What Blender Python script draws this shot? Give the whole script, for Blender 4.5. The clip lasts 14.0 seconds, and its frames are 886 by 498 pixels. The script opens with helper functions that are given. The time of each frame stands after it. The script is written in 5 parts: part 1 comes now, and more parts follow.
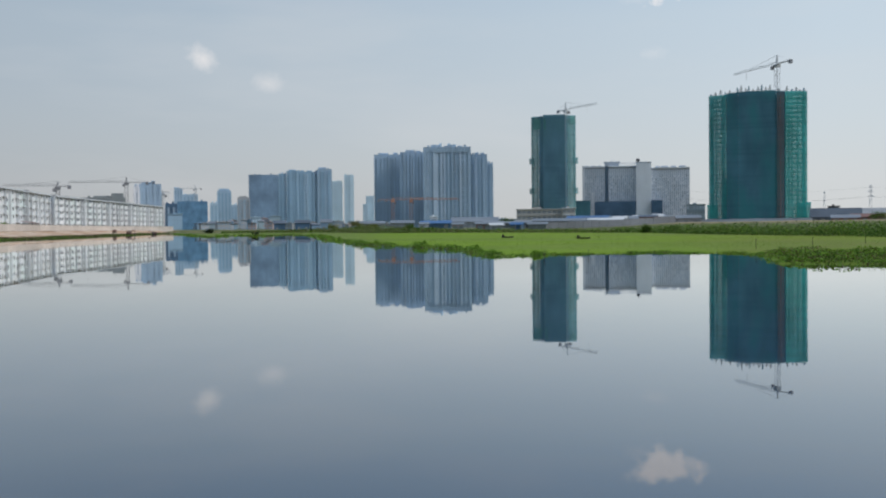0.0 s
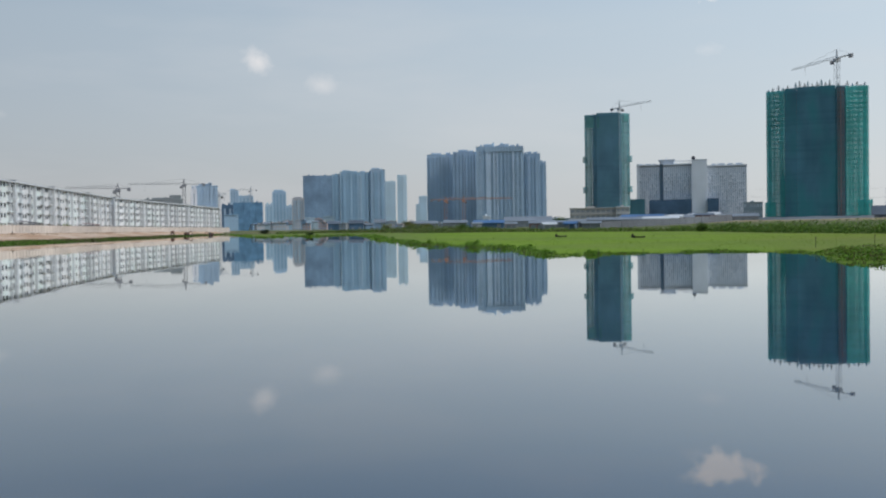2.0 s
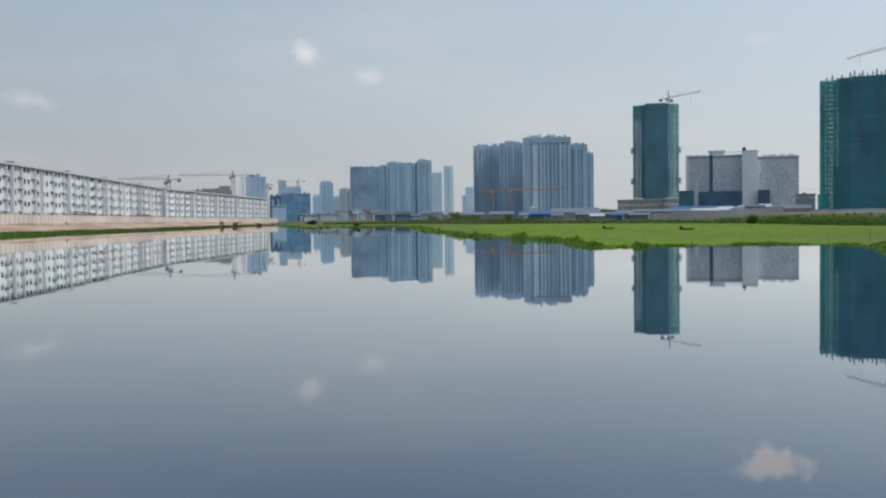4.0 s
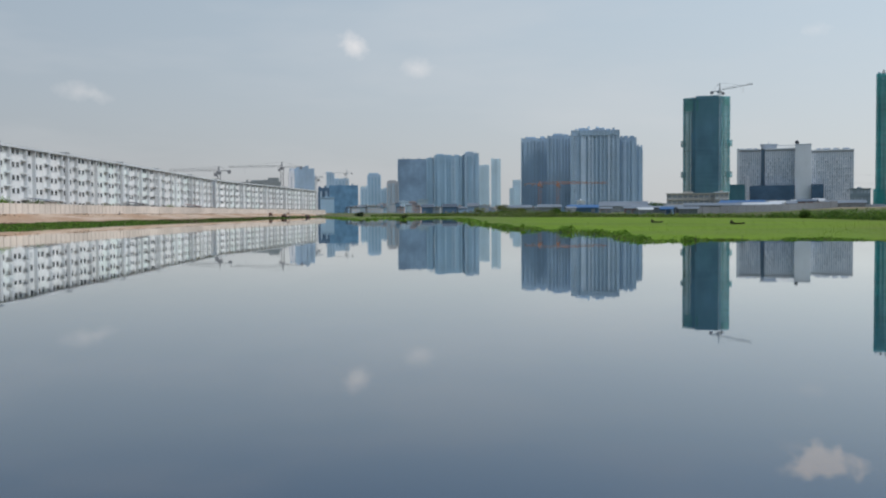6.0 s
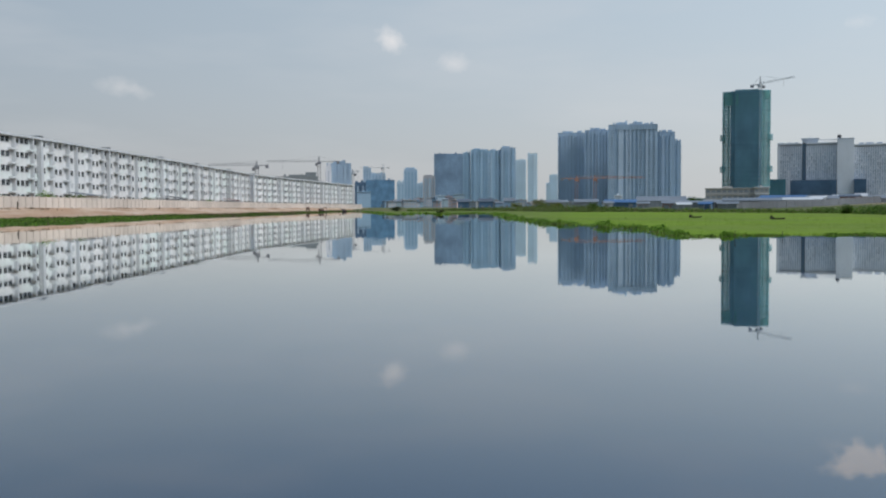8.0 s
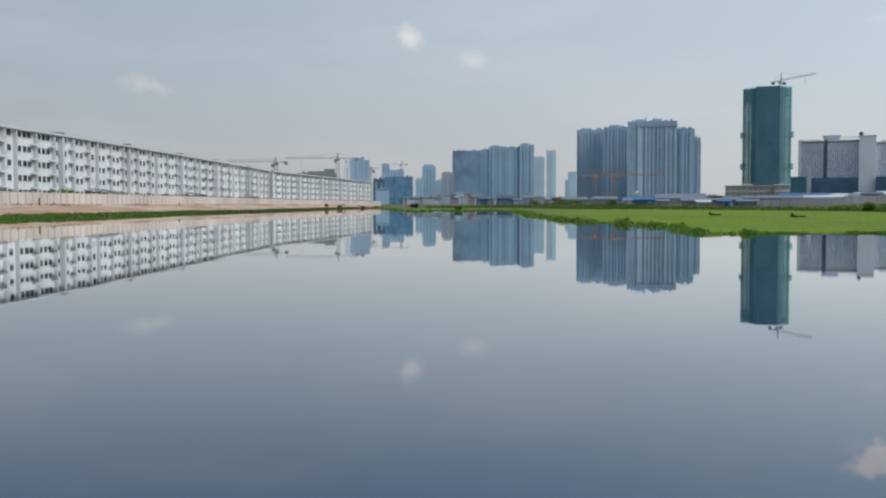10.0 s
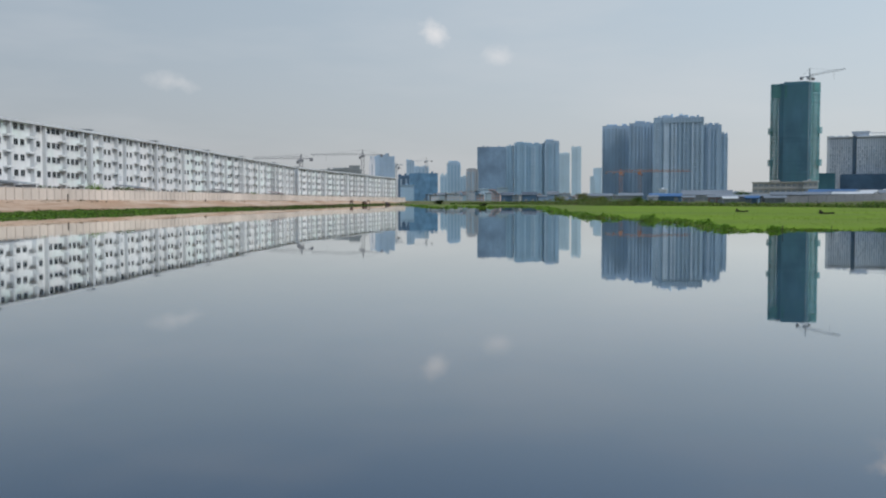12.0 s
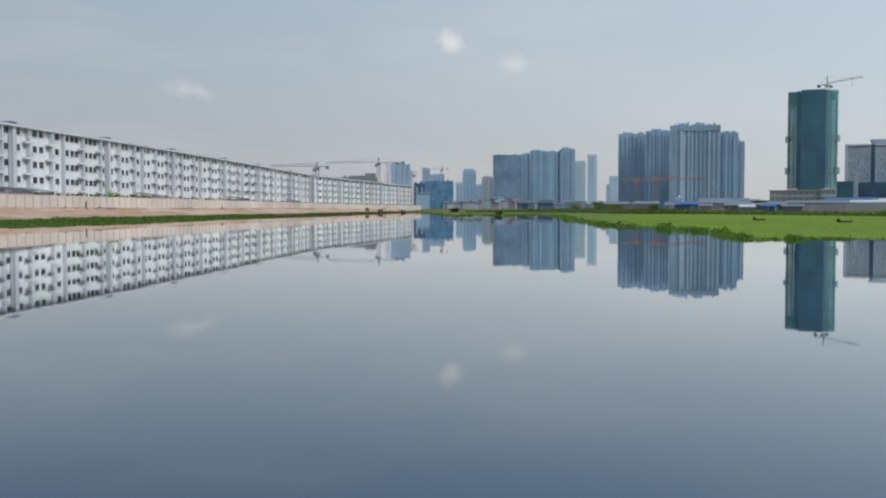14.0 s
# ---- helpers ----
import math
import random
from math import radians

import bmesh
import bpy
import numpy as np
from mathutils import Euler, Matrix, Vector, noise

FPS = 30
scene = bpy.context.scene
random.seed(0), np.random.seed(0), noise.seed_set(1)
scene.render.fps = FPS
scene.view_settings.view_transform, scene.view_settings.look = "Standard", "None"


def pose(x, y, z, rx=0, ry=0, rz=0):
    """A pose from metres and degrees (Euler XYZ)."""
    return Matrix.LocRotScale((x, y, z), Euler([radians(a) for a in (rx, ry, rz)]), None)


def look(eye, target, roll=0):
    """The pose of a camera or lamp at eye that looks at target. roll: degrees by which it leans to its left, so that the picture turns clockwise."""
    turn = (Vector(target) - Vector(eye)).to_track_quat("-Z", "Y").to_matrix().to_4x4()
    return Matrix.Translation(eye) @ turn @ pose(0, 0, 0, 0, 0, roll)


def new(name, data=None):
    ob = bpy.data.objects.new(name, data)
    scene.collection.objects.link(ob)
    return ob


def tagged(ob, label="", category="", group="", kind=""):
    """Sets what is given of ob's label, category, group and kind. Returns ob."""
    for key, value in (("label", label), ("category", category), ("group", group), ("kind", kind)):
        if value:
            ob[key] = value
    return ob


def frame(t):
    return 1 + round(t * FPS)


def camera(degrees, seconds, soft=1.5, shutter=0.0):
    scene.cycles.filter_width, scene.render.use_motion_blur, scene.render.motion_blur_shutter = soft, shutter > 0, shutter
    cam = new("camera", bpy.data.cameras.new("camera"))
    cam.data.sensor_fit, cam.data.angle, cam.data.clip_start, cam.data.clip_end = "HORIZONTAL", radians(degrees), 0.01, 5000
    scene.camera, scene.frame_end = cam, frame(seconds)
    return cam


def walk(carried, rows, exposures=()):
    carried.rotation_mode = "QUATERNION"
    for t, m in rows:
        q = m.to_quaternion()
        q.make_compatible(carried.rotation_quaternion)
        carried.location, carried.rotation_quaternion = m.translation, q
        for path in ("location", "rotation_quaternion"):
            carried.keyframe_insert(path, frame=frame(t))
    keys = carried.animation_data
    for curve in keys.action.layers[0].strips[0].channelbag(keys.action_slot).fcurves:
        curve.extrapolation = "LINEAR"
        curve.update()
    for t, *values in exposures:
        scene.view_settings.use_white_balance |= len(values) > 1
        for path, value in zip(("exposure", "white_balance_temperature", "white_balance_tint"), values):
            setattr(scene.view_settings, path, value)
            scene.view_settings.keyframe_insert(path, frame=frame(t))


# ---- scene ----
# ---------------- camera: a level pan from two metres over the water ----------------
EYE = (0.0, 0.0, 2.0)
cam = camera(49.45, 14.0, soft=2.1)
TURNS = [(0.0, 0.0, -1.26, 0.57), (0.5, 0.43, -1.5, 0.61), (1.0, 1.07, -1.39, 0.9),
        (1.5, 2.02, -1.36, 0.79), (2.0, 3.15, -1.24, 0.86), (2.5, 3.97, -1.45, 0.67),
        (3.0, 4.54, -1.48, 0.77), (5.5, 8.17, -2.16, 0.31), (6.0, 8.7, -2.14, 0.33),
        (6.5, 8.94, -2.28, 0.2), (7.0, 9.64, -2.33, 0.25), (7.5, 10.19, -2.38, 0.22),
        (8.0, 10.86, -2.45, 0.24), (10.5, 12.25, -2.68, 0.12), (11.0, 12.77, -2.73, 0.22),
        (11.5, 13.31, -2.74, 0.3), (12.0, 13.42, -2.84, 0.08), (12.5, 13.72, -2.81, 0.09),
        (13.0, 14.15, -2.59, 0.13), (13.5, 14.33, -2.54, 0.16), (14.0, 14.35, -2.37, 0.01)]
walk(cam, [(t, pose(*EYE, 90 + pitch, roll, yaw)) for t, yaw, pitch, roll in TURNS])

# ---------------- sky and sun ----------------
SUN_AZ, SUN_EL = 106.0, 46.0
world = bpy.data.worlds.new("hazy_sky")
scene.world = world
world.use_nodes = True
wn, wl = world.node_tree.nodes, world.node_tree.links
wn.clear()


def wnode(kind, **kw):
    n = wn.new(kind)
    for key, value in kw.items():
        n.inputs[int(key[1:])].default_value = value
    return n


def wmath(op, a, b=0.0, c=0.0, clamp=False):
    n = wn.new("ShaderNodeMath")
    n.operation, n.use_clamp = op, clamp
    for i, v in enumerate((a, b, c)):
        if isinstance(v, (int, float)):
            n.inputs[i].default_value = v
        else:
            wl.new(v, n.inputs[i])
    return n.outputs[0]


def wmix(fac, a, b):
    n = wn.new("ShaderNodeMix")
    n.data_type = "RGBA"
    for i, v in ((0, fac), (6, a), (7, b)):
        if isinstance(v, (int, float, tuple)):
            n.inputs[i].default_value = v
        else:
            wl.new(v, n.inputs[i])
    return n.outputs[2]


sky = wn.new("ShaderNodeTexSky")
sky.sky_type, sky.sun_disc = "NISHITA", False
sky.sun_elevation, sky.sun_rotation = radians(SUN_EL), radians(SUN_AZ)
sky.air_density, sky.dust_density, sky.ozone_density = 1.0, 3.0, 1.0
way = wn.new("ShaderNodeTexCoord").outputs["Generated"]
sep = wn.new("ShaderNodeSeparateXYZ")
wl.new(way, sep.inputs[0])
up = sep.outputs[2]
# thin haze: grey at the horizon, pale blue higher up, brighter towards the sun
low = wmath("POWER", wmath("SUBTRACT", 1.0, wmath("MULTIPLY", wmath("ABSOLUTE", up), 3.2, clamp=True), clamp=True), 1.6)
side = wmath("MULTIPLY_ADD", sep.outputs[0], 0.98, 0.64, clamp=True)
haze_low = wmix(side, (4.35, 4.42, 4.7, 1), (7.65, 7.85, 7.9, 1))
haze_high = wmix(side, (3.75, 4.6, 5.35, 1), (6.1, 7.4, 8.5, 1))
veil = wmix(low, haze_high, haze_low)
haze_top = wmix(side, (1.65, 2.6, 3.9, 1), (4.1, 5.95, 8.5, 1))
veil = wmix(wmath("MULTIPLY_ADD", up, 5.5, -1.15, clamp=True), veil, haze_top)
base_sky = wmix(0.78, sky.outputs[0], veil)
# high thin cloud streaks
stretch = wn.new("ShaderNodeMapping")
stretch.inputs["Scale"].default_value = (2.0, 2.0, 9.0)
wl.new(way, stretch.inputs[0])
streak = wnode("ShaderNodeTexNoise", _2=1.6, _3=4.0, _4=0.55)
wl.new(stretch.outputs[0], streak.inputs[0])
streaky = wmath("MULTIPLY", wmath("SUBTRACT", streak.outputs[0], 0.47, clamp=True), 1.6, clamp=True)
base_sky = wmix(wmath("MULTIPLY", streaky, 0.55), base_sky, (6.7, 6.8, 7.0, 1))
# small fair-weather clouds: azimuth, elevation, half width, half height in degrees, density
wob = wnode("ShaderNodeTexNoise", _2=26.0, _3=5.0, _4=0.62)
wl.new(way, wob.inputs[0])
wob_big = wnode("ShaderNodeTexNoise", _2=60.0, _3=3.0, _4=0.6)
wl.new(way, wob_big.inputs[0])
for az, el, hw, hh, dense in ((-13.9, 9.8, 1.0, 0.85, 0.55), (-10.2, 8.4, 1.0, 0.6, 0.3), (-29.3, 6.8, 1.3, 0.6, 0.24), (-28.3, 6.6, 0.8, 0.45, 0.18),
                              (13.2, 13.75, 1.75, 1.05, 2.3), (11.8, 14.3, 1.35, 0.5, 1.3), (12.5, 9.9, 0.9, 0.5, 0.22), (11.5, 13.1, 1.0, 0.4, 0.2), (-25.0, 24, 5, 2, 0.5),
                              (30.0, 28.0, 7.0, 3.0, 0.5)):
    a, e = radians(az), radians(el)
    middle = Vector((math.sin(a) * math.cos(e), math.cos(a) * math.cos(e), math.sin(e)))
    right = Vector((math.cos(a), -math.sin(a), 0))
    top = right.cross(middle)
    lengths = []
    for axis, half in ((right, hw), (top, hh)):
        dot = wn.new("ShaderNodeVectorMath")
        dot.operation = "DOT_PRODUCT"
        wl.new(way, dot.inputs[0])
        dot.inputs[1].default_value = axis
        v = wmath("DIVIDE", wmath("SUBTRACT", dot.outputs[1], axis.dot(middle)), radians(half))
        lengths.append(wmath("MULTIPLY", v, v))
    dot = wn.new("ShaderNodeVectorMath")
    dot.operation = "DOT_PRODUCT"
    wl.new(way, dot.inputs[0])
    dot.inputs[1].default_value = middle
    front = wmath("GREATER_THAN", dot.outputs[1], 0.5)
    r = wmath("SQRT", wmath("ADD", lengths[0], lengths[1]))
    body = wmath("SUBTRACT", 1.05, r)
    ragged = wmath("ADD", body, wmath("MULTIPLY_ADD", wob.outputs[0], 2.6, -1.35))
    ragged = wmath("ADD", ragged, wmath("MULTIPLY_ADD", wob_big.outputs[0], 1.0, -0.5))
    mask = wmath("MINIMUM", wmath("MULTIPLY", wmath("MULTIPLY", wmath("MULTIPLY", ragged, 0.85, clamp=True), front), dense), 0.92)
    base_sky = wmix(mask, base_sky, (9.6, 9.1, 8.9, 1))
back = wn.new("ShaderNodeBackground")
back.inputs[1].default_value = 0.1
wl.new(base_sky, back.inputs[0])
wl.new(back.outputs[0], wn.new("ShaderNodeOutputWorld").inputs[0])

sun_data = bpy.data.lights.new("sun", "SUN")
sun_data.energy, sun_data.angle, sun_data.color = 2.0, radians(22.0), (1.0, 0.965, 0.92)
sun = new("sun", sun_data)
sa, se = radians(SUN_AZ), radians(SUN_EL)
SUN_WAY = Vector((math.sin(sa) * math.cos(se), math.cos(sa) * math.cos(se), math.sin(se)))
sun.matrix_world = look(SUN_WAY * 300, (0, 0, 0))
scene.view_settings.exposure = 0.0


# ---------------- materials ----------------
class Nodes:
    """A node material with its principled shader."""

    def __init__(self, name, color, rough=0.8, metal=0.0):
        self.mat = bpy.data.materials.new(name)
        self.mat.use_nodes = True
        self.tree = self.mat.node_tree
        self.bsdf = self.tree.nodes["Principled BSDF"]
        self.out = self.tree.nodes["Material Output"]
        self.bsdf.inputs["Base Color"].default_value = (*color, 1)
        self.bsdf.inputs["Roughness"].default_value = rough
        self.bsdf.inputs["Metallic"].default_value = metal
        self.where = self.tree.nodes.new("ShaderNodeNewGeometry")

    def link(self, a, b):
        self.tree.links.new(a, b)

    def node(self, kind):
        return self.tree.nodes.new(kind)

    def noise(self, scale, detail=3.0, stretch=(1, 1, 1)):
        m = self.node("ShaderNodeMapping")
        m.inputs["Scale"].default_value = stretch
        self.link(self.where.outputs["Position"], m.inputs[0])
        n = self.node("ShaderNodeTexNoise")
        n.inputs["Scale"].default_value, n.inputs["Detail"].default_value = scale, detail
        self.link(m.outputs[0], n.inputs[0])
        return n.outputs[0]

    def ramp(self, value, lo, hi, to0=0.0, to1=1.0):
        n = self.node("ShaderNodeMapRange")
        n.inputs[1].default_value, n.inputs[2].default_value = lo, hi
        n.inputs[3].default_value, n.inputs[4].default_value = to0, to1
        self.link(value, n.inputs[0])
        return n.outputs[0]

    def mix(self, fac, a, b, blend="MIX"):
        n = self.node("ShaderNodeMix")
        n.data_type, n.blend_type = "RGBA", blend
        for i, v in ((0, fac), (6, a), (7, b)):
            if isinstance(v, (int, float)):
                n.inputs[i].default_value = v
            elif isinstance(v, tuple):
                n.inputs[i].default_value = (*v, 1) if len(v) == 3 else v
            else:
                self.link(v, n.inputs[i])
        return n.outputs[2]

    def bump(self, height, strength, distance):
        b = self.node("ShaderNodeBump")
        b.inputs["Strength"].default_value, b.inputs["Distance"].default_value = strength, distance
        self.link(height, b.inputs["Height"])
        self.link(b.outputs[0], self.bsdf.inputs["Normal"])

    def color(self, socket):
        self.link(socket, self.bsdf.inputs["Base Color"])


def surface(name, color, rough=0.8, metal=0.0, vary=0.25, big=0.05, fine=1.2, streaks=0.0, own=0.0, tint=None):
    """Painted or mineral surface: blotches, grain, rain streaks, and a tone of its own for each piece."""
    s = Nodes(name, color, rough, metal)
    c = s.mix(s.ramp(s.noise(big, 4), 0.3, 0.7), tuple(v * (1 - vary) for v in color), tuple(min(0.95, v * (1 + vary * 0.6)) for v in color))
    c = s.mix(s.ramp(s.noise(fine, 5), 0.35, 0.75, 0, vary * 1.2), c, tuple(v * 0.55 for v in color))
    if streaks:
        c = s.mix(s.ramp(s.noise(1.0, 4, (0.9, 0.9, 0.06)), 0.5, 0.8, 0, streaks), c, tuple(v * 0.45 for v in color))
    if tint:
        c = s.mix(s.ramp(s.noise(0.07, 3), 0.5, 0.68, 0, 0.55), c, tint)
    if own:
        info = s.node("ShaderNodeObjectInfo")
        c = s.mix(s.ramp(info.outputs["Random"], 0, 1, 0, own), c, tuple(v * 0.5 for v in color))
    s.color(c)
    s.bsdf.inputs["Specular IOR Level"].default_value = 0.2
    s.bump(s.noise(fine * 2, 4), 0.25, 0.05)
    return s.mat


def glass(name, color, rough=0.12, least=0.5, most=1.8):
    s = Nodes(name, color, rough)
    info = s.node("ShaderNodeObjectInfo")
    s.color(s.mix(info.outputs["Random"], tuple(v * least for v in color), tuple(v * most for v in color)))
    s.bsdf.inputs["Specular IOR Level"].default_value = 0.35
    return s.mat


def netting(name, color, open_share, scale=0.35, patch=None):
    """Woven safety net: partly see-through, lit through from behind, with uneven overlaps."""
    s = Nodes(name, color, 0.9)
    c = s.mix(s.ramp(s.noise(0.09, 4, (1, 1, 0.35)), 0.35, 0.68), tuple(v * 0.82 for v in color), tuple(min(1, v * 1.15) for v in color))
    c = s.mix(s.ramp(s.noise(0.32, 2, (0.05, 0.05, 1)), 0.5, 0.7, 0, 0.3), c, tuple(v * 0.55 for v in color))
    if patch:
        c = s.mix(s.ramp(s.noise(0.055, 3, (1, 1, 0.5)), 0.45, 0.66, 0, 0.8), c, patch)
    diffuse, trans, clear = s.node("ShaderNodeBsdfDiffuse"), s.node("ShaderNodeBsdfTranslucent"), s.node("ShaderNodeBsdfTransparent")
    s.link(c, diffuse.inputs[0])
    s.link(c, trans.inputs[0])
    m1, m2 = s.node("ShaderNodeMixShader"), s.node("ShaderNodeMixShader")
    m1.inputs[0].default_value = 0.45
    s.link(diffuse.outputs[0], m1.inputs[1])
    s.link(trans.outputs[0], m1.inputs[2])
    s.link(s.ramp(s.noise(scale, 4), 0.3, 0.7, open_share * 0.85, open_share * 1.15), m2.inputs[0])
    s.link(m1.outputs[0], m2.inputs[1])
    s.link(clear.outputs[0], m2.inputs[2])
    s.link(m2.outputs[0], s.out.inputs[0])
    return s.mat


def leafage(name, dark, light, rough=0.8):
    """Leaves: each its own green, some yellowing, a little light through them."""
    s = Nodes(name, dark, rough)
    c = s.mix(s.where.outputs["Random Per Island"], dark, light)
    c = s.mix(s.ramp(s.noise(0.5, 3), 0.55, 0.75, 0, 0.5), c, (light[0] * 1.5, light[1] * 1.1, light[2]))
    s.color(c)
    s.bsdf.inputs["Specular IOR Level"].default_value = 0.15
    trans = s.node("ShaderNodeBsdfTranslucent")
    s.link(c, trans.inputs[0])
    m = s.node("ShaderNodeMixShader")
    m.inputs[0].default_value = 0.3
    s.link(s.bsdf.outputs[0], m.inputs[1])
    s.link(trans.outputs[0], m.inputs[2])
    s.link(m.outputs[0], s.out.inputs[0])
    return s.mat


WHITE = surface("white_paint", (0.76, 0.775, 0.78), 0.75, vary=0.15, fine=0.9, streaks=0.38, own=0.08, tint=(0.66, 0.80, 0.76))
PALE_GREY = surface("grey_paint", (0.56, 0.585, 0.605), 0.8, vary=0.15, streaks=0.25)
MID_GREY = surface("weathered_concrete", (0.33, 0.35, 0.37), 0.9, vary=0.25, streaks=0.3)
# Shade under the balconies, put into a panel colour.
SLAB_SHADE = surface("slab_shade_grey", (0.49, 0.51, 0.525), 0.8, vary=0.15, own=0.3)
DARK_GREY = surface("dark_metal", (0.10, 0.105, 0.11), 0.6, vary=0.2)
FENCE = surface("fence_panel_concrete", (0.66, 0.59, 0.525), 0.85, vary=0.18, fine=1.6, streaks=0.3, own=0.14)
FENCE_POST = surface("fence_post_concrete", (0.52, 0.455, 0.41), 0.85, vary=0.2)
WINDOW = glass("dark_window_glass", (0.02, 0.025, 0.03))
WIN_FRAME = surface("window_frame_paint", (0.5, 0.52, 0.53), 0.5, vary=0.05)
# The blue of distance haze is put into these four tower colours.
STEEL_HAZE = surface("hazed_steel_render", (0.37, 0.49, 0.61), 0.8, vary=0.14, big=0.02, fine=0.3, streaks=0.2)
NAVY_HAZE = surface("hazed_navy_render", (0.38, 0.505, 0.635), 0.8, vary=0.16, big=0.02, fine=0.3, streaks=0.25)
STEEL_HAZE_LIGHT = surface("hazed_light_render", (0.48, 0.59, 0.705), 0.8, vary=0.12, big=0.02, fine=0.3, streaks=0.2)
STEEL_HAZE_DARK = surface("hazed_slate_glass", (0.315, 0.425, 0.535), 0.5, vary=0.2, big=0.03, fine=0.4)
# Distance haze is put into these base colours, so they are paler and bluer.
HAZE_BLUE = surface("haze_blue_render", (0.31, 0.455, 0.58), 0.85, vary=0.12, big=0.02, fine=0.2, streaks=0.15)
HAZE_LIGHT = surface("haze_light_render", (0.4, 0.535, 0.65), 0.85, vary=0.10, big=0.02, fine=0.2)
HAZE_SLAB = surface("haze_slab_sheeting", (0.245, 0.36, 0.495), 0.8, vary=0.3, big=0.03, fine=0.25, streaks=0.2)
HAZE_DARK = surface("haze_dark_glass", (0.3, 0.425, 0.55), 0.6, vary=0.15, big=0.02, fine=0.2)
HAZE_PALE = surface("haze_pale_render", (0.56, 0.69, 0.78), 0.8, vary=0.06, big=0.02, fine=0.2)
PALE_HAZE = surface("haze_grey_green_render", (0.31, 0.39, 0.44), 0.85, vary=0.15, streaks=0.2)
HAZE_BAND = surface("haze_pale_bands", (0.52, 0.645, 0.735), 0.6, vary=0.08, big=0.02, fine=0.2)
WARM_BLOCK = surface("warm_beige_render", (0.50, 0.475, 0.44), 0.85, vary=0.15, streaks=0.25)
BEIGE = surface("beige_render", (0.42, 0.43, 0.455), 0.85, vary=0.12, streaks=0.2)
PINKISH = surface("pink_brick_render", (0.44, 0.35, 0.34), 0.85, vary=0.15, streaks=0.2)
HOTEL_WHITE = surface("off_white_cladding", (0.75, 0.785, 0.83), 0.6, vary=0.08, streaks=0.12)
HOTEL_GREY = surface("grey_cladding", (0.51, 0.565, 0.635), 0.6, vary=0.1)
HOTEL_GLASS = glass("hotel_window_glass", (0.36, 0.43, 0.50), 0.2, 0.85, 1.3)
BLUE_NET = surface("dark_blue_sheeting", (0.09, 0.16, 0.25), 0.8, vary=0.3, big=0.08)
BLUE_SHEET = surface("blue_sheeting", (0.145, 0.285, 0.435), 0.7, vary=0.3, big=0.1)
BLUE_ROOF = surface("blue_corrugated_roof", (0.06, 0.15, 0.32), 0.5, vary=0.2)
DULL_ROOF = surface("dull_slate_roof", (0.13, 0.16, 0.20), 0.85, vary=0.3, streaks=0.2)
TIN = surface("grey_corrugated_roof", (0.2, 0.225, 0.255), 0.45, vary=0.2, streaks=0.2)
HOARD = surface("grey_hoarding_sheet", (0.25, 0.265, 0.285), 0.7, vary=0.25, streaks=0.25, own=0.25)
RUST = surface("rusty_red_sheet", (0.27, 0.16, 0.14), 0.85, vary=0.35)
ORANGE = surface("orange_crane_paint", (0.45, 0.25, 0.18), 0.6, vary=0.15)
CRANE_GREY = surface("pale_crane_paint", (0.46, 0.5, 0.53), 0.6, vary=0.15)
CRANE_DARK = surface("dark_crane_paint", (0.24, 0.25, 0.27), 0.6, vary=0.15)
HOIST = surface("brown_hoist_steel", (0.21, 0.19, 0.19), 0.8, vary=0.3, streaks=0.3)
CONCRETE = surface("raw_concrete", (0.36, 0.39, 0.39), 0.9, vary=0.25, streaks=0.3)
CORE = surface("grey_site_concrete", (0.25, 0.28, 0.29), 0.9, vary=0.3)
# Dense and pale nets lean lighter and bluer: haze put into the colour.
NET_DENSE = netting("dense_green_net", (0.14, 0.345, 0.44), 0.07, patch=(0.10, 0.385, 0.42))
NET_SHEER = netting("sheer_green_net", (0.11, 0.58, 0.55), 0.32)
NET_FRESH = netting("fresh_green_net", (0.24, 0.55, 0.54), 0.26)
NET_PODIUM = netting("dark_teal_net", (0.13, 0.29, 0.35), 0.05)
NET_MID = netting("half_dense_green_net", (0.12, 0.52, 0.53), 0.34)
NET_PALE = netting("hazed_green_net", (0.185, 0.37, 0.475), 0.09, patch=(0.17, 0.37, 0.44))
NET_THIN = netting("thin_hazed_net", (0.20, 0.50, 0.54), 0.46)
BARK = surface("bark", (0.12, 0.09, 0.065), 0.9, vary=0.3)
OLD_WOOD = surface("old_wet_wood", (0.045, 0.04, 0.035), 0.8, vary=0.3)
TYRE = surface("rubber", (0.03, 0.03, 0.032), 0.8, vary=0.1)
TRUCK = surface("dusty_brown_paint", (0.16, 0.09, 0.07), 0.6, vary=0.25)
LEAF_FRESH = leafage("fresh_leaves", (0.085, 0.195, 0.02), (0.20, 0.34, 0.04))
LEAF_DARK = leafage("deep_green_leaves", (0.04, 0.09, 0.018), (0.12, 0.20, 0.036))
LEAF_LAWN = leafage("lawn_leaves", (0.14, 0.24, 0.025), (0.22, 0.32, 0.035))
LEAF_BROWN = leafage("withered_leaves", (0.07, 0.055, 0.03), (0.22, 0.17, 0.10))
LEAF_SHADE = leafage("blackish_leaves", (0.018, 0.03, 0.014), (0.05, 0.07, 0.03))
LEAF_DRY = leafage("dry_scrub_leaves", (0.10, 0.13, 0.04), (0.25, 0.25, 0.10))


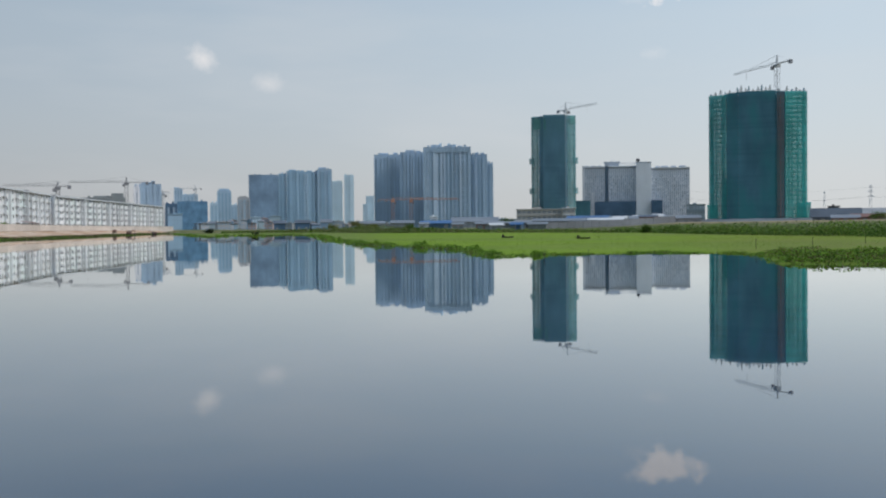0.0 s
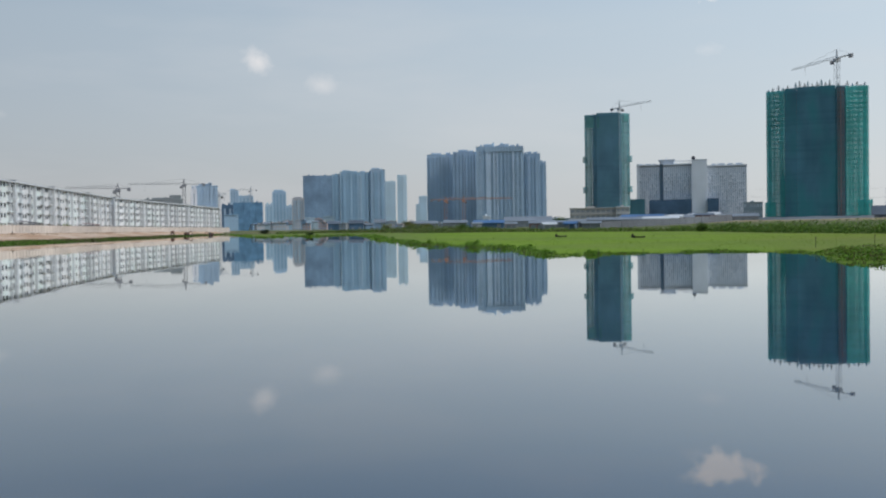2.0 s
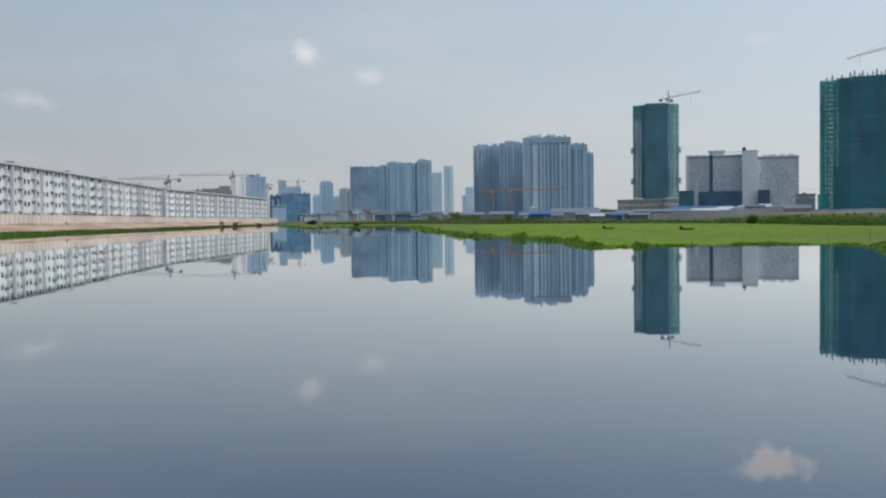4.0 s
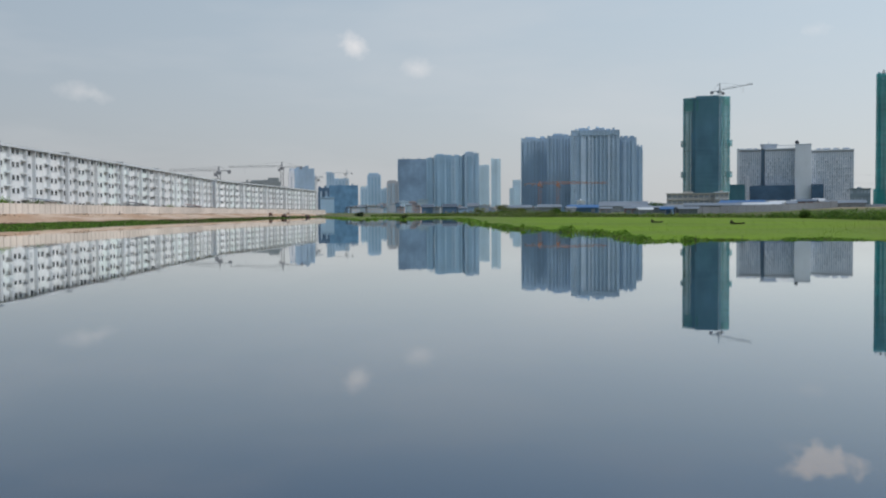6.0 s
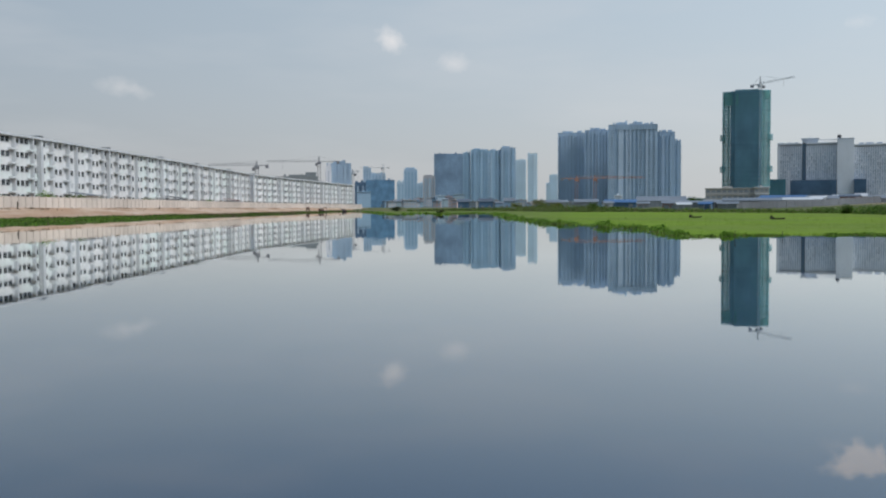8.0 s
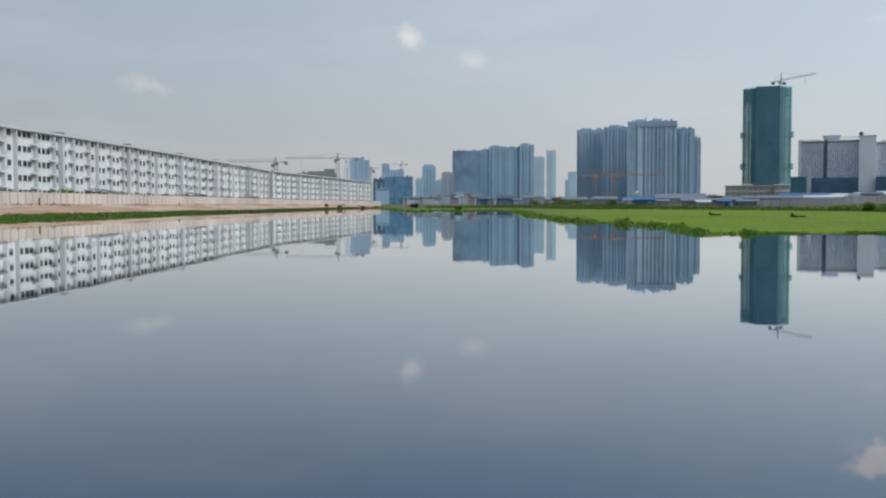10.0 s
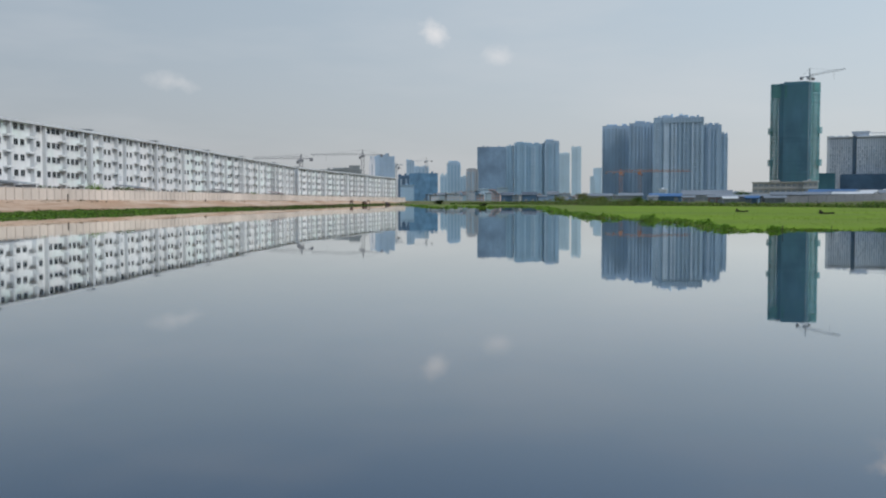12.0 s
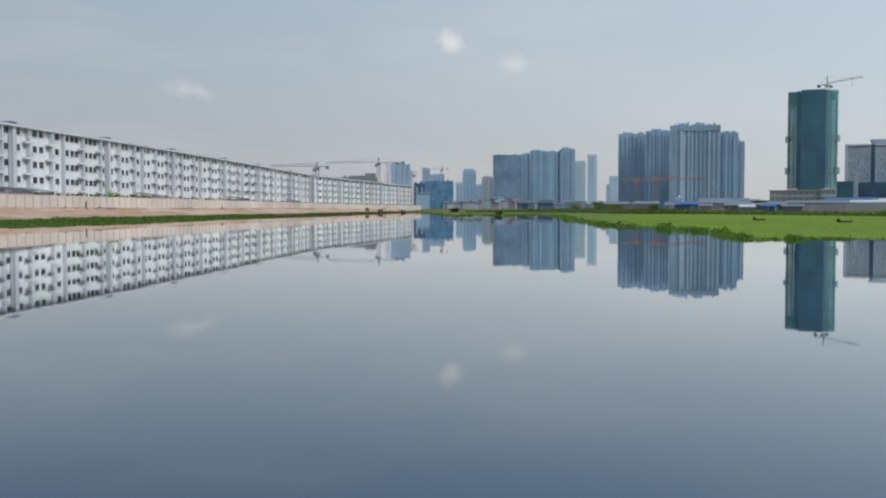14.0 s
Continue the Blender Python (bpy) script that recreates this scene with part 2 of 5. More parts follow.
def ground_material():
    s = Nodes("ground_cover", (0.2, 0.2, 0.1), 0.95)

    def cover(name):
        n = s.node("ShaderNodeAttribute")
        n.attribute_name = name
        return n.outputs["Fac"]
    dirt = s.mix(s.ramp(s.noise(0.06, 5), 0.35, 0.65), (0.095, 0.125, 0.05), (0.175, 0.17, 0.095))
    dirt = s.mix(s.ramp(s.noise(0.9, 5), 0.4, 0.75, 0, 0.5), dirt, (0.09, 0.11, 0.035))
    sand = s.mix(s.ramp(s.noise(0.12, 6, (1, 0.4, 3)), 0.35, 0.65), (0.46, 0.31, 0.21), (0.58, 0.46, 0.36))
    sand = s.mix(s.ramp(s.noise(0.7, 6), 0.5, 0.75, 0, 0.6), sand, (0.33, 0.20, 0.13))
    sand = s.mix(s.ramp(s.noise(0.5, 5, (0.25, 0.12, 5)), 0.52, 0.68, 0, 0.75), sand, (0.36, 0.215, 0.13))
    lawn = s.mix(s.ramp(s.noise(0.035, 5, (0.6, 1, 1)), 0.32, 0.68), (0.145, 0.245, 0.024), (0.205, 0.300, 0.032))
    lawn = s.mix(s.ramp(s.noise(0.5, 6), 0.45, 0.75, 0, 0.6), lawn, (0.085, 0.16, 0.026))
    verge = s.mix(s.ramp(s.noise(0.6, 5), 0.35, 0.65), (0.03, 0.08, 0.012), (0.075, 0.14, 0.022))
    verge = s.mix(s.ramp(s.noise(0.07, 4), 0.5, 0.7, 0, 0.7), verge, (0.13, 0.10, 0.05))
    lawn = s.mix(s.ramp(s.noise(0.05, 5, (0.25, 1.4, 1)), 0.5, 0.72, 0, 0.55), lawn, (0.21, 0.235, 0.05))
    m = s.node("ShaderNodeMath")
    m.operation = "MULTIPLY"
    s.link(cover("tired"), m.inputs[0])
    s.link(s.ramp(s.noise(0.16, 5, (0.35, 1, 1)), 0.3, 0.7, 0.1, 0.85), m.inputs[1])
    lawn = s.mix(m.outputs[0], lawn, (0.165, 0.17, 0.045))
    c = s.mix(cover("lawn"), dirt, lawn)
    c = s.mix(cover("sand"), c, sand)
    c = s.mix(cover("soil"), c, s.mix(s.ramp(s.noise(0.4, 5), 0.35, 0.65), (0.20, 0.105, 0.055), (0.40, 0.25, 0.16)))
    c = s.mix(cover("verge"), c, verge)
    s.color(s.mix(cover("bed"), c, (0.03, 0.03, 0.02)))
    s.bsdf.inputs["Specular IOR Level"].default_value = 0.05
    s.bump(s.noise(1.5, 6), 0.6, 0.15)
    return s.mat


def water_material():
    s = Nodes("still_water", (0.012, 0.026, 0.045), 0.015)
    s.bsdf.inputs["IOR"].default_value = 1.43
    s.color(s.mix(s.ramp(s.noise(0.03, 4), 0.3, 0.7), (0.018, 0.042, 0.080), (0.028, 0.056, 0.094)))
    slow, ripple = s.noise(0.25, 2, (1, 0.5, 1)), s.noise(2.2, 3)
    calm = s.ramp(s.noise(0.02, 3), 0.35, 0.7, 0.2, 1.0)
    m = s.node("ShaderNodeMath")
    m.operation = "MULTIPLY"
    s.link(ripple, m.inputs[0])
    s.link(calm, m.inputs[1])
    m2 = s.node("ShaderNodeMath")
    m2.operation = "MULTIPLY_ADD"
    s.link(m.outputs[0], m2.inputs[0])
    m2.inputs[1].default_value = 0.15
    s.link(slow, m2.inputs[2])
    s.bump(m2.outputs[0], 0.5, 0.009)
    # mirror-like at a flat angle, the water's own blue from steeper above
    gloss, body, fres, mixer = s.node("ShaderNodeBsdfGlossy"), s.node("ShaderNodeBsdfDiffuse"), s.node("ShaderNodeFresnel"), s.node("ShaderNodeMixShader")
    gloss.inputs["Roughness"].default_value = 0.015
    gloss.inputs["Color"].default_value = (0.985, 1.0, 0.99, 1)
    fres.inputs["IOR"].default_value = 1.333
    normal = s.bsdf.inputs["Normal"].links[0].from_socket
    s.link(normal, gloss.inputs["Normal"])
    s.link(s.bsdf.inputs["Base Color"].links[0].from_socket, body.inputs["Color"])
    s.link(s.ramp(fres.outputs[0], 0, 0.73, 0, 1), mixer.inputs[0])
    s.link(body.outputs[0], mixer.inputs[1])
    s.link(gloss.outputs[0], mixer.inputs[2])
    s.link(mixer.outputs[0], s.out.inputs[0])
    return s.mat


GROUND, WATER = ground_material(), water_material()


# ---------------- mesh helpers ----------------
def mesh_of(name, verts, faces):
    me = bpy.data.meshes.new(name)
    me.from_pydata([tuple(v) for v in verts], [], faces)
    me.update()
    return me


BOX_FACES = ((0, 3, 2, 1), (4, 5, 6, 7), (0, 1, 5, 4), (1, 2, 6, 5), (2, 3, 7, 6), (3, 0, 4, 7))


def boxes(items, name="boxes"):
    """One mesh of boxes, each given by its low and high corner."""
    verts, faces = [], []
    for x0, y0, z0, x1, y1, z1 in items:
        k = len(verts)
        verts += [(x0, y0, z0), (x1, y0, z0), (x1, y1, z0), (x0, y1, z0), (x0, y0, z1), (x1, y0, z1), (x1, y1, z1), (x0, y1, z1)]
        faces += [tuple(k + i for i in f) for f in BOX_FACES]
    return mesh_of(name, verts, faces)


def bars(items, name="bars"):
    """One mesh of square bars, each given by its two ends and thickness."""
    verts, faces = [], []
    for a, b, w in items:
        a, b = Vector(a), Vector(b)
        d = (b - a).normalized()
        s = d.cross(Vector((0, 0, 1)) if abs(d.z) < 0.9 else Vector((1, 0, 0))).normalized() * w / 2
        u = d.cross(s).normalized() * w / 2
        k = len(verts)
        verts += [a - s - u, a + s - u, a + s + u, a - s + u, b - s - u, b + s - u, b + s + u, b - s + u]
        faces += [tuple(k + i for i in f) for f in BOX_FACES]
    return mesh_of(name, verts, faces)


def prism(outline, z0, z1, name="prism"):
    """An upright prism over a plan outline, counter-clockwise."""
    n = len(outline)
    verts = [(x, y, z0) for x, y in outline] + [(x, y, z1) for x, y in outline]
    faces = [tuple(range(n - 1, -1, -1)), tuple(range(n, 2 * n))] + [(i, (i + 1) % n, n + (i + 1) % n, n + i) for i in range(n)]
    return mesh_of(name, verts, faces)


def part(name, me, material, parent, label="", at=None):
    if not me.materials:
        me.materials.append(material)
    ob = new(name, me)
    ob.parent = parent
    if at:
        ob.location = at
    return tagged(ob, label)


def polar(az, d):
    a = radians(az)
    return d * math.sin(a), d * math.cos(a)


def thing(name, label, category, x, y, z, turn=0.0, group="", kind=""):
    ob = new(name)
    ob.matrix_world = pose(x, y, z, 0, 0, turn)
    return tagged(ob, label, category, group, kind)


# ---------------- the lie of the land ----------------
LEFT_SHORE = [(-90, -60), (-84, 40), (-79, 86), (-77, 103), (-79, 125), (-87, 158), (-96, 194), (-103, 232), (-108, 269), (-113, 310), (-128, 385), (-152, 495), (-180, 630), (-192, 700)]
RIGHT_SHORE = [(-187, 660), (-150, 540), (-108, 411), (-83, 325), (-70, 290), (-72, 340), (-57, 293), (-56, 350), (-44, 320), (-31, 248), (-18.5, 170), (-13, 140), (-8, 115), (-5.5, 112),
               (-2.5, 101), (1.8, 89), (3, 80), (3.7, 70), (4.5, 64.5), (5.2, 67.5), (5.8, 65), (7, 69.5), (9, 69), (13, 70), (16, 72), (18.4, 68.5), (20.5, 67.5), (21.4, 65.5),
               (19.6, 57.5), (17.9, 51.5), (17.2, 49), (18.8, 48), (21.4, 47.4), (30, 46), (40, 30), (70, 10), (80, -60)]
SHORE = LEFT_SHORE + RIGHT_SHORE
ROW_Y, ROW_X = (60, 160, 209, 247, 300, 382, 442, 447, 680, 900), (-113, -129.3, -136.6, -143.2, -152.6, -168.4, -180, -181, -197.5, -213)
FENCE_GAP = 12.2


def facade_x(y):
    return np.interp(y, ROW_Y, ROW_X)


def fence_x(y):
    return facade_x(y) + FENCE_GAP


def wavy(x, y, s):
    return np.sin(x * s + 1.7 * np.sin(y * s * 0.7)) * np.cos(y * s * 1.3 + np.sin(x * s * 0.9))


def shore_distance(x, y):
    """Metres inland of the waterline, negative on the water; and whether the left bank is the nearest."""
    best, bank, inside = np.full(x.shape, 1e9), np.zeros(x.shape, bool), np.zeros(x.shape, bool)
    for i, (ax, ay) in enumerate(SHORE):
        bx, by = SHORE[(i + 1) % len(SHORE)]
        t = np.clip(((x - ax) * (bx - ax) + (y - ay) * (by - ay)) / ((bx - ax) ** 2 + (by - ay) ** 2), 0, 1)
        d = np.hypot(x - ax - t * (bx - ax), y - ay - t * (by - ay))
        bank = np.where(d < best, i < len(LEFT_SHORE) - 1, bank)
        best = np.minimum(best, d)
        if ay != by:
            inside ^= ((ay > y) != (by > y)) & (x < (bx - ax) * (y - ay) / (by - ay) + ax)
    return np.where(inside, -best, best), bank


BACK_AZ, BACK_D = (-10, -7.5, -4.8, -2.8, 0.5, 3.9, 7.2, 11.1, 15.3, 19.9, 24.7, 40), (560, 518, 401, 373, 373, 335, 306, 278, 208, 175, 153, 110)


def lawn_back(x, y):
    return np.interp(np.degrees(np.arctan2(x, y)), BACK_AZ, BACK_D)


def smooth(v):
    v = np.clip(v, 0, 1)
    return v * v * (3 - 2 * v)


def land(x, y):
    """Height of the ground and its covers: lawn of floating plants, bare sand, green verge, lake bed."""
    x, y = np.asarray(x, float), np.asarray(y, float)
    sd, bank = shore_distance(x, y)
    sd = sd + 0.5 * wavy(x, y, 0.8) * np.clip(np.hypot(x, y) / 120, 0.25, 2)
    az, dist = np.degrees(np.arctan2(x, y)), np.hypot(x, y)
    to_fence = np.maximum(fence_x(y) - x, -50)
    r = np.where(to_fence > 0, 1.0, 0.0)
    gap = np.abs(x - fence_x(y))
    r = np.where(x > fence_x(y), np.clip(sd, 0, None) / (np.clip(sd, 0, None) + gap + 1e-6), 1.0)
    z_left = np.interp(r, (0, 0.05, 0.3, 0.6, 0.8, 1), (0, 0.06, 0.25, 0.62, 1.4, 2.4)) + 0.08 * wavy(x, y, 0.5)
    beyond = dist - lawn_back(x, y)
    rise = np.interp(az, (-12, 2, 8, 13), (1.2, 1.9, 2.0, 3.4))
    z_right = 0.06 + 0.05 * smooth(sd / 4) + rise * smooth(beyond / 260) + (0.12 * wavy(x, y, 0.11) + 0.08 * wavy(x, y, 0.31)) * smooth(beyond / 40)
    z_right = z_right + 1.7 * np.exp(-((az + 5) / 3.2) ** 2) * smooth((beyond - 5) / 40) * (1 - smooth((beyond - 110) / 90)) * (0.75 + 0.35 * wavy(x, y, 0.06))
    z = np.where(bank, z_left, z_right)
    z = np.where(sd < 0, np.maximum(-0.9, sd * 0.3 - 0.02), np.minimum(z, 0.04 + sd * 0.5))
    on = sd > 0
    lawn = np.where(on & ~bank, 1 - smooth((beyond + 6 + 10 * wavy(x, y, 0.05)) / 14), 0)
    lawn = lawn * np.interp(az, (-7, -3), (0.45, 1.0)) * (1 - 0.25 * smooth(wavy(x, y, 0.045) * 2))
    edge = 0.46 + 0.05 * wavy(x, y, 0.07) + 0.09 * wavy(x, y + 40, 0.024) * smooth((y - 180) / 80)
    sand = np.where(on & bank, smooth((r - edge) / 0.05) * smooth((-15.2 - az) / 0.8), 0)
    sand = np.where(on & ~bank, smooth((beyond - 150) / 60) * smooth((az - 9) / 4) * 0.45, sand)
    verge = np.where(on & bank, 1 - smooth((r - edge) / 0.05), 0)
    soil = np.where(on & bank, np.exp(-((r - edge - 0.06) / 0.06) ** 2) * (0.75 + 0.4 * wavy(x, y, 0.16)), 0)
    tired = np.where(on & ~bank, smooth((az - 10) / 9) * smooth((beyond + 150) / 40), 0)
    return z, lawn, sand, verge, np.where(sd < -0.3, 1.0, 0.0), np.clip(soil, 0, 1), tired


def height(x, y):
    return float(land(np.array([x]), np.array([y]))[0][0])


def build_ground():
    az = np.concatenate([np.arange(-180, -46, 6), np.arange(-44, 30, 0.22), np.arange(30, 180, 6)])
    rad = np.concatenate([[2, 8, 16, 24, 30], np.exp(np.arange(math.log(34), math.log(800), 0.0085)), np.geomspace(810, 4800, 40)])
    a, d = np.meshgrid(np.radians(az), rad)
    x, y = (d * np.sin(a)).ravel(), (d * np.cos(a)).ravel()
    z, lawn, sand, verge, bed, soil, tired = land(x, y)
    n, m = len(az), len(rad)
    i, j = np.meshgrid(np.arange(m - 1), np.arange(n), indexing="ij")
    k = (j + 1) % n
    quads = np.stack([i * n + j, i * n + k, (i + 1) * n + k, (i + 1) * n + j], -1).reshape(-1, 4)[:, ::-1]
    me = bpy.data.meshes.new("ground")
    me.vertices.add(len(x))
    me.vertices.foreach_set("co", np.stack([x, y, z], 1).ravel())
    me.loops.add(quads.size)
    me.loops.foreach_set("vertex_index", quads.ravel().astype(np.int32))
    me.polygons.add(len(quads))
    me.polygons.foreach_set("loop_start", np.arange(0, quads.size, 4, dtype=np.int32))
    me.polygons.foreach_set("use_smooth", np.ones(len(quads), bool))
    for name, values in (("lawn", lawn), ("sand", sand), ("verge", verge), ("bed", bed), ("soil", soil), ("tired", tired)):
        me.attributes.new(name, "FLOAT", "POINT").data.foreach_set("value", values.astype(np.float32))
    me.update()
    me.validate()
    me.materials.append(GROUND)
    tagged(new("ground", me), "green lawn of water plants, sandy bank and scrubby flat land", "ground", kind="structure")


build_ground()
water = new("water", mesh_of("water", [(-420, -300, 0), (260, -300, 0), (260, 820, 0), (-420, 820, 0)], [(0, 1, 2, 3)]))
water.data.materials.append(WATER)
tagged(water, "still blue-grey lake water mirroring sky and buildings", "water", kind="structure")


# ---------------- white apartment row on the left bank ----------------
STOREY, BASE_Z, BLOCK = 3.18, 2.5, 44.0
WIN_AT = (2.5, 9.4, 12.0, 19.0, 23.4, 26.2, 33.6, 36.3, 42.0)
BALCONY_AT = (5.6, 15.1, 29.9, 39.2)
PILASTER_AT = (5.9, 15.5, 20.9, 30.3, 39.5)
WIN_TRIPLE = (2.5, 9.3, 12.0, 18.9, 23.5, 26.0, 28.1, 32.8, 35.2, 37.4, 41.6)


def apartment_block(x, y, turn, length, label, columns=WIN_AT):
    """Five storeys, facade along local x with its outside at local -y."""
    b = thing("apartment_block", label, "apartment building", x, y, BASE_Z, turn, group="white apartment row")
    scale = length / BLOCK
    top = 5 * STOREY
    wins = [w * scale for w in columns]
    half, deep = 0.86, 0.3
    wall = []
    for k in range(5):
        z = k * STOREY
        wall.append((0, 0, z, length, deep, z + 1.66))
        wall.append((0, 0, z + 3.0, length, deep, z + STOREY))
        edge = 0.0
        for w in wins:
            wall.append((edge, 0, z + 1.66, w - half, deep, z + 3.0))
            edge = w + half
        wall.append((edge, 0, z + 1.66, length, deep, z + 3.0))
    wall += [(0, deep, 0, 0.3, 12, top), (length - 0.3, deep, 0, length, 12, top), (0.3, 11.7, 0, length - 0.3, 12, top)]
    part("wall", boxes(wall), WHITE, b)
    part("interior", boxes([(0.35, 1.2, 0, length - 0.35, 1.4, top - 0.1)]), CORE, b)
    part("roof", boxes([(-0.02, -1.05, top, length + 0.02, 12.3, top + 0.32), (0, 0.5, top + 0.32, length, 12, top + 0.7)]), MID_GREY, b, "flat grey roof slab with overhang")
    part("fascia", boxes([(-0.01, -1.15, top - 0.12, length + 0.01, -1.055, top + 0.42)]), PALE_GREY, b)
    part("stair_housing", boxes([(-1.2, -0.6, top + 0.58, 1.2, 2, top + 0.78), (-1.3, -0.75, top + 0.78, 1.3, 2.2, top + 0.88)]), MID_GREY, b)
    part("pilaster", boxes([(-0.62, -0.8, 0, 0.62, -0.02, top - 0.02)]), PALE_GREY, b, "wide grey stair pilaster")
    thin = boxes([(-0.24, -0.85, 0, 0.24, -0.02, top - 0.02)])
    for p in PILASTER_AT:
        part("pilaster", thin, PALE_GREY, b, at=(p * scale, 0, 0))
    frame_me = boxes([(-0.86, -0.03, 0, -0.81, 0.2, 1.34), (0.81, -0.03, 0, 0.86, 0.2, 1.34), (-0.81, -0.03, 0, 0.81, 0.2, 0.05), (-0.81, -0.03, 1.29, 0.81, 0.2, 1.34),
                      (-0.02, -0.02, 0.05, 0.02, 0.1, 1.29)])
    pane_me = boxes([(-0.81, 0.005, 0.05, 0.81, 0.03, 1.29)])
    pane_me_blind = boxes([(-0.86, 0.0, 0, 0.86, 0.03, 1.34)])
    sill_me = boxes([(-0.9, -0.12, -0.1, 0.9, -0.01, -0.01)])
    slab_me = boxes([(-1.55, -1.0, -0.05, 1.55, -0.01, 0.1)])
    rail_me = prism([(-1.55, -1.0), (1.55, -1.0), (1.55, -0.02), (1.48, -0.02), (1.48, -0.93), (-1.48, -0.93), (-1.48, -0.02), (-1.55, -0.02)], 0.105, 0.34)
    # Grey panels under the slab above stand in for its shade on the wall.
    shade_me = boxes([(-0.95, -0.05, 2.3, 0.9, -0.012, 2.98)])
    deep_shade_me = boxes([(-1.0, -0.06, 2.1, 0.95, -0.013, 2.98)])
    ac_me = boxes([(-0.4, -0.4, 0, 0.4, -0.012, 0.6), (-0.3, -0.43, 0.05, 0.1, -0.4, 0.55)])
    rng = random.Random(int(y))
    for k in range(5):
        for w in wins:
            if rng.random() < 0.025:
                part("blind", pane_me_blind, WIN_FRAME, b, at=(w, 0, k * STOREY + 1.66))
                continue
            f = part("window", frame_me, WIN_FRAME, b, at=(w, 0, k * STOREY + 1.66))
            part("pane", pane_me, WINDOW, f)
            part("sill", sill_me, PALE_GREY, f)
        for p in BALCONY_AT:
            s = part("balcony", slab_me, PALE_GREY, b, at=(p * scale, 0, k * STOREY + 0.1))
            part("parapet", rail_me, WHITE, s)
            part("louvre", *((shade_me, SLAB_SHADE) if (k + int(p)) % 3 else (deep_shade_me, SLAB_SHADE)), s)
        for p in (7.6, 17.2, 22.0, 31.9, 40.9):
            if rng.random() < 0.55:
                part("air_conditioner", ac_me, PALE_GREY, b, at=(p * scale, 0, k * STOREY + 1.0))
    pipe = bars([((0, -0.12, 0), (0, -0.12, top - 0.3), 0.16)])
    for p in (1.2, 15.8, 31.2, 42.8):
        part("downpipe", pipe, MID_GREY, b, at=(p * scale, 0, 0))
    return b


def row_turn(y0, y1):
    return math.degrees(math.atan2(y1 - y0, float(facade_x(y1) - facade_x(y0))))


ROW_LABEL = "long white five-storey apartment block with grey pilasters and balconies"
NEAR_ENDS = (121.5, 163.5, 205.0, 248.0, 296.0, 341.0, 396.0, 442.0)
FAR_ENDS = (447.5, 494.0, 540.5, 587.0, 633.5, 680.0)
for ends in (NEAR_ENDS, FAR_ENDS):
    for y0, y1 in zip(ends, ends[1:]):
        length = math.hypot(y1 - y0, float(facade_x(y1) - facade_x(y0)))
        apartment_block(float(facade_x(y0)), y0, row_turn(y0, y1), length - 0.03, ROW_LABEL, WIN_TRIPLE if y0 in (163.5, 296.0) else WIN_AT)


# concrete fence in front of the row
def fence_stretch(y0, y1, name, label):
    base = pose(float(fence_x(y0)), y0, 2.42)
    f = thing("fence", label, "fence", *base.translation)
    panel_me = boxes([(0.1, -0.06, 0, 2.9, 0.06, 2.2), (0.1, -0.09, 2.05, 2.9, 0.09, 2.2)])
    post_me = boxes([(-0.12, -0.14, -0.9, 0.12, 0.14, 2.38)])
    foot_me = boxes([(0.0, -0.12, -0.9, 3.0, 0.12, 0.0)])
    y = y0
    while y < y1:
        turn = row_turn(y, y + 3)
        m = pose(float(fence_x(y)), y, 2.42, 0, 0, turn + random.uniform(-0.6, 0.6))
        for nm, me, mt in (("panel", panel_me, FENCE), ("post", post_me, FENCE_POST), ("footing", foot_me, FENCE)):
            o = part(nm, me, mt, f)
            o.matrix_local = base.inverted() @ m
        y += 3.0 * math.sin(radians(turn))


fence_stretch(95, 442, "near", "pale sand-coloured concrete panel fence along the sandy bank")
fence_stretch(442, 652, "far", "pale concrete panel fence standing beyond the last apartment block")


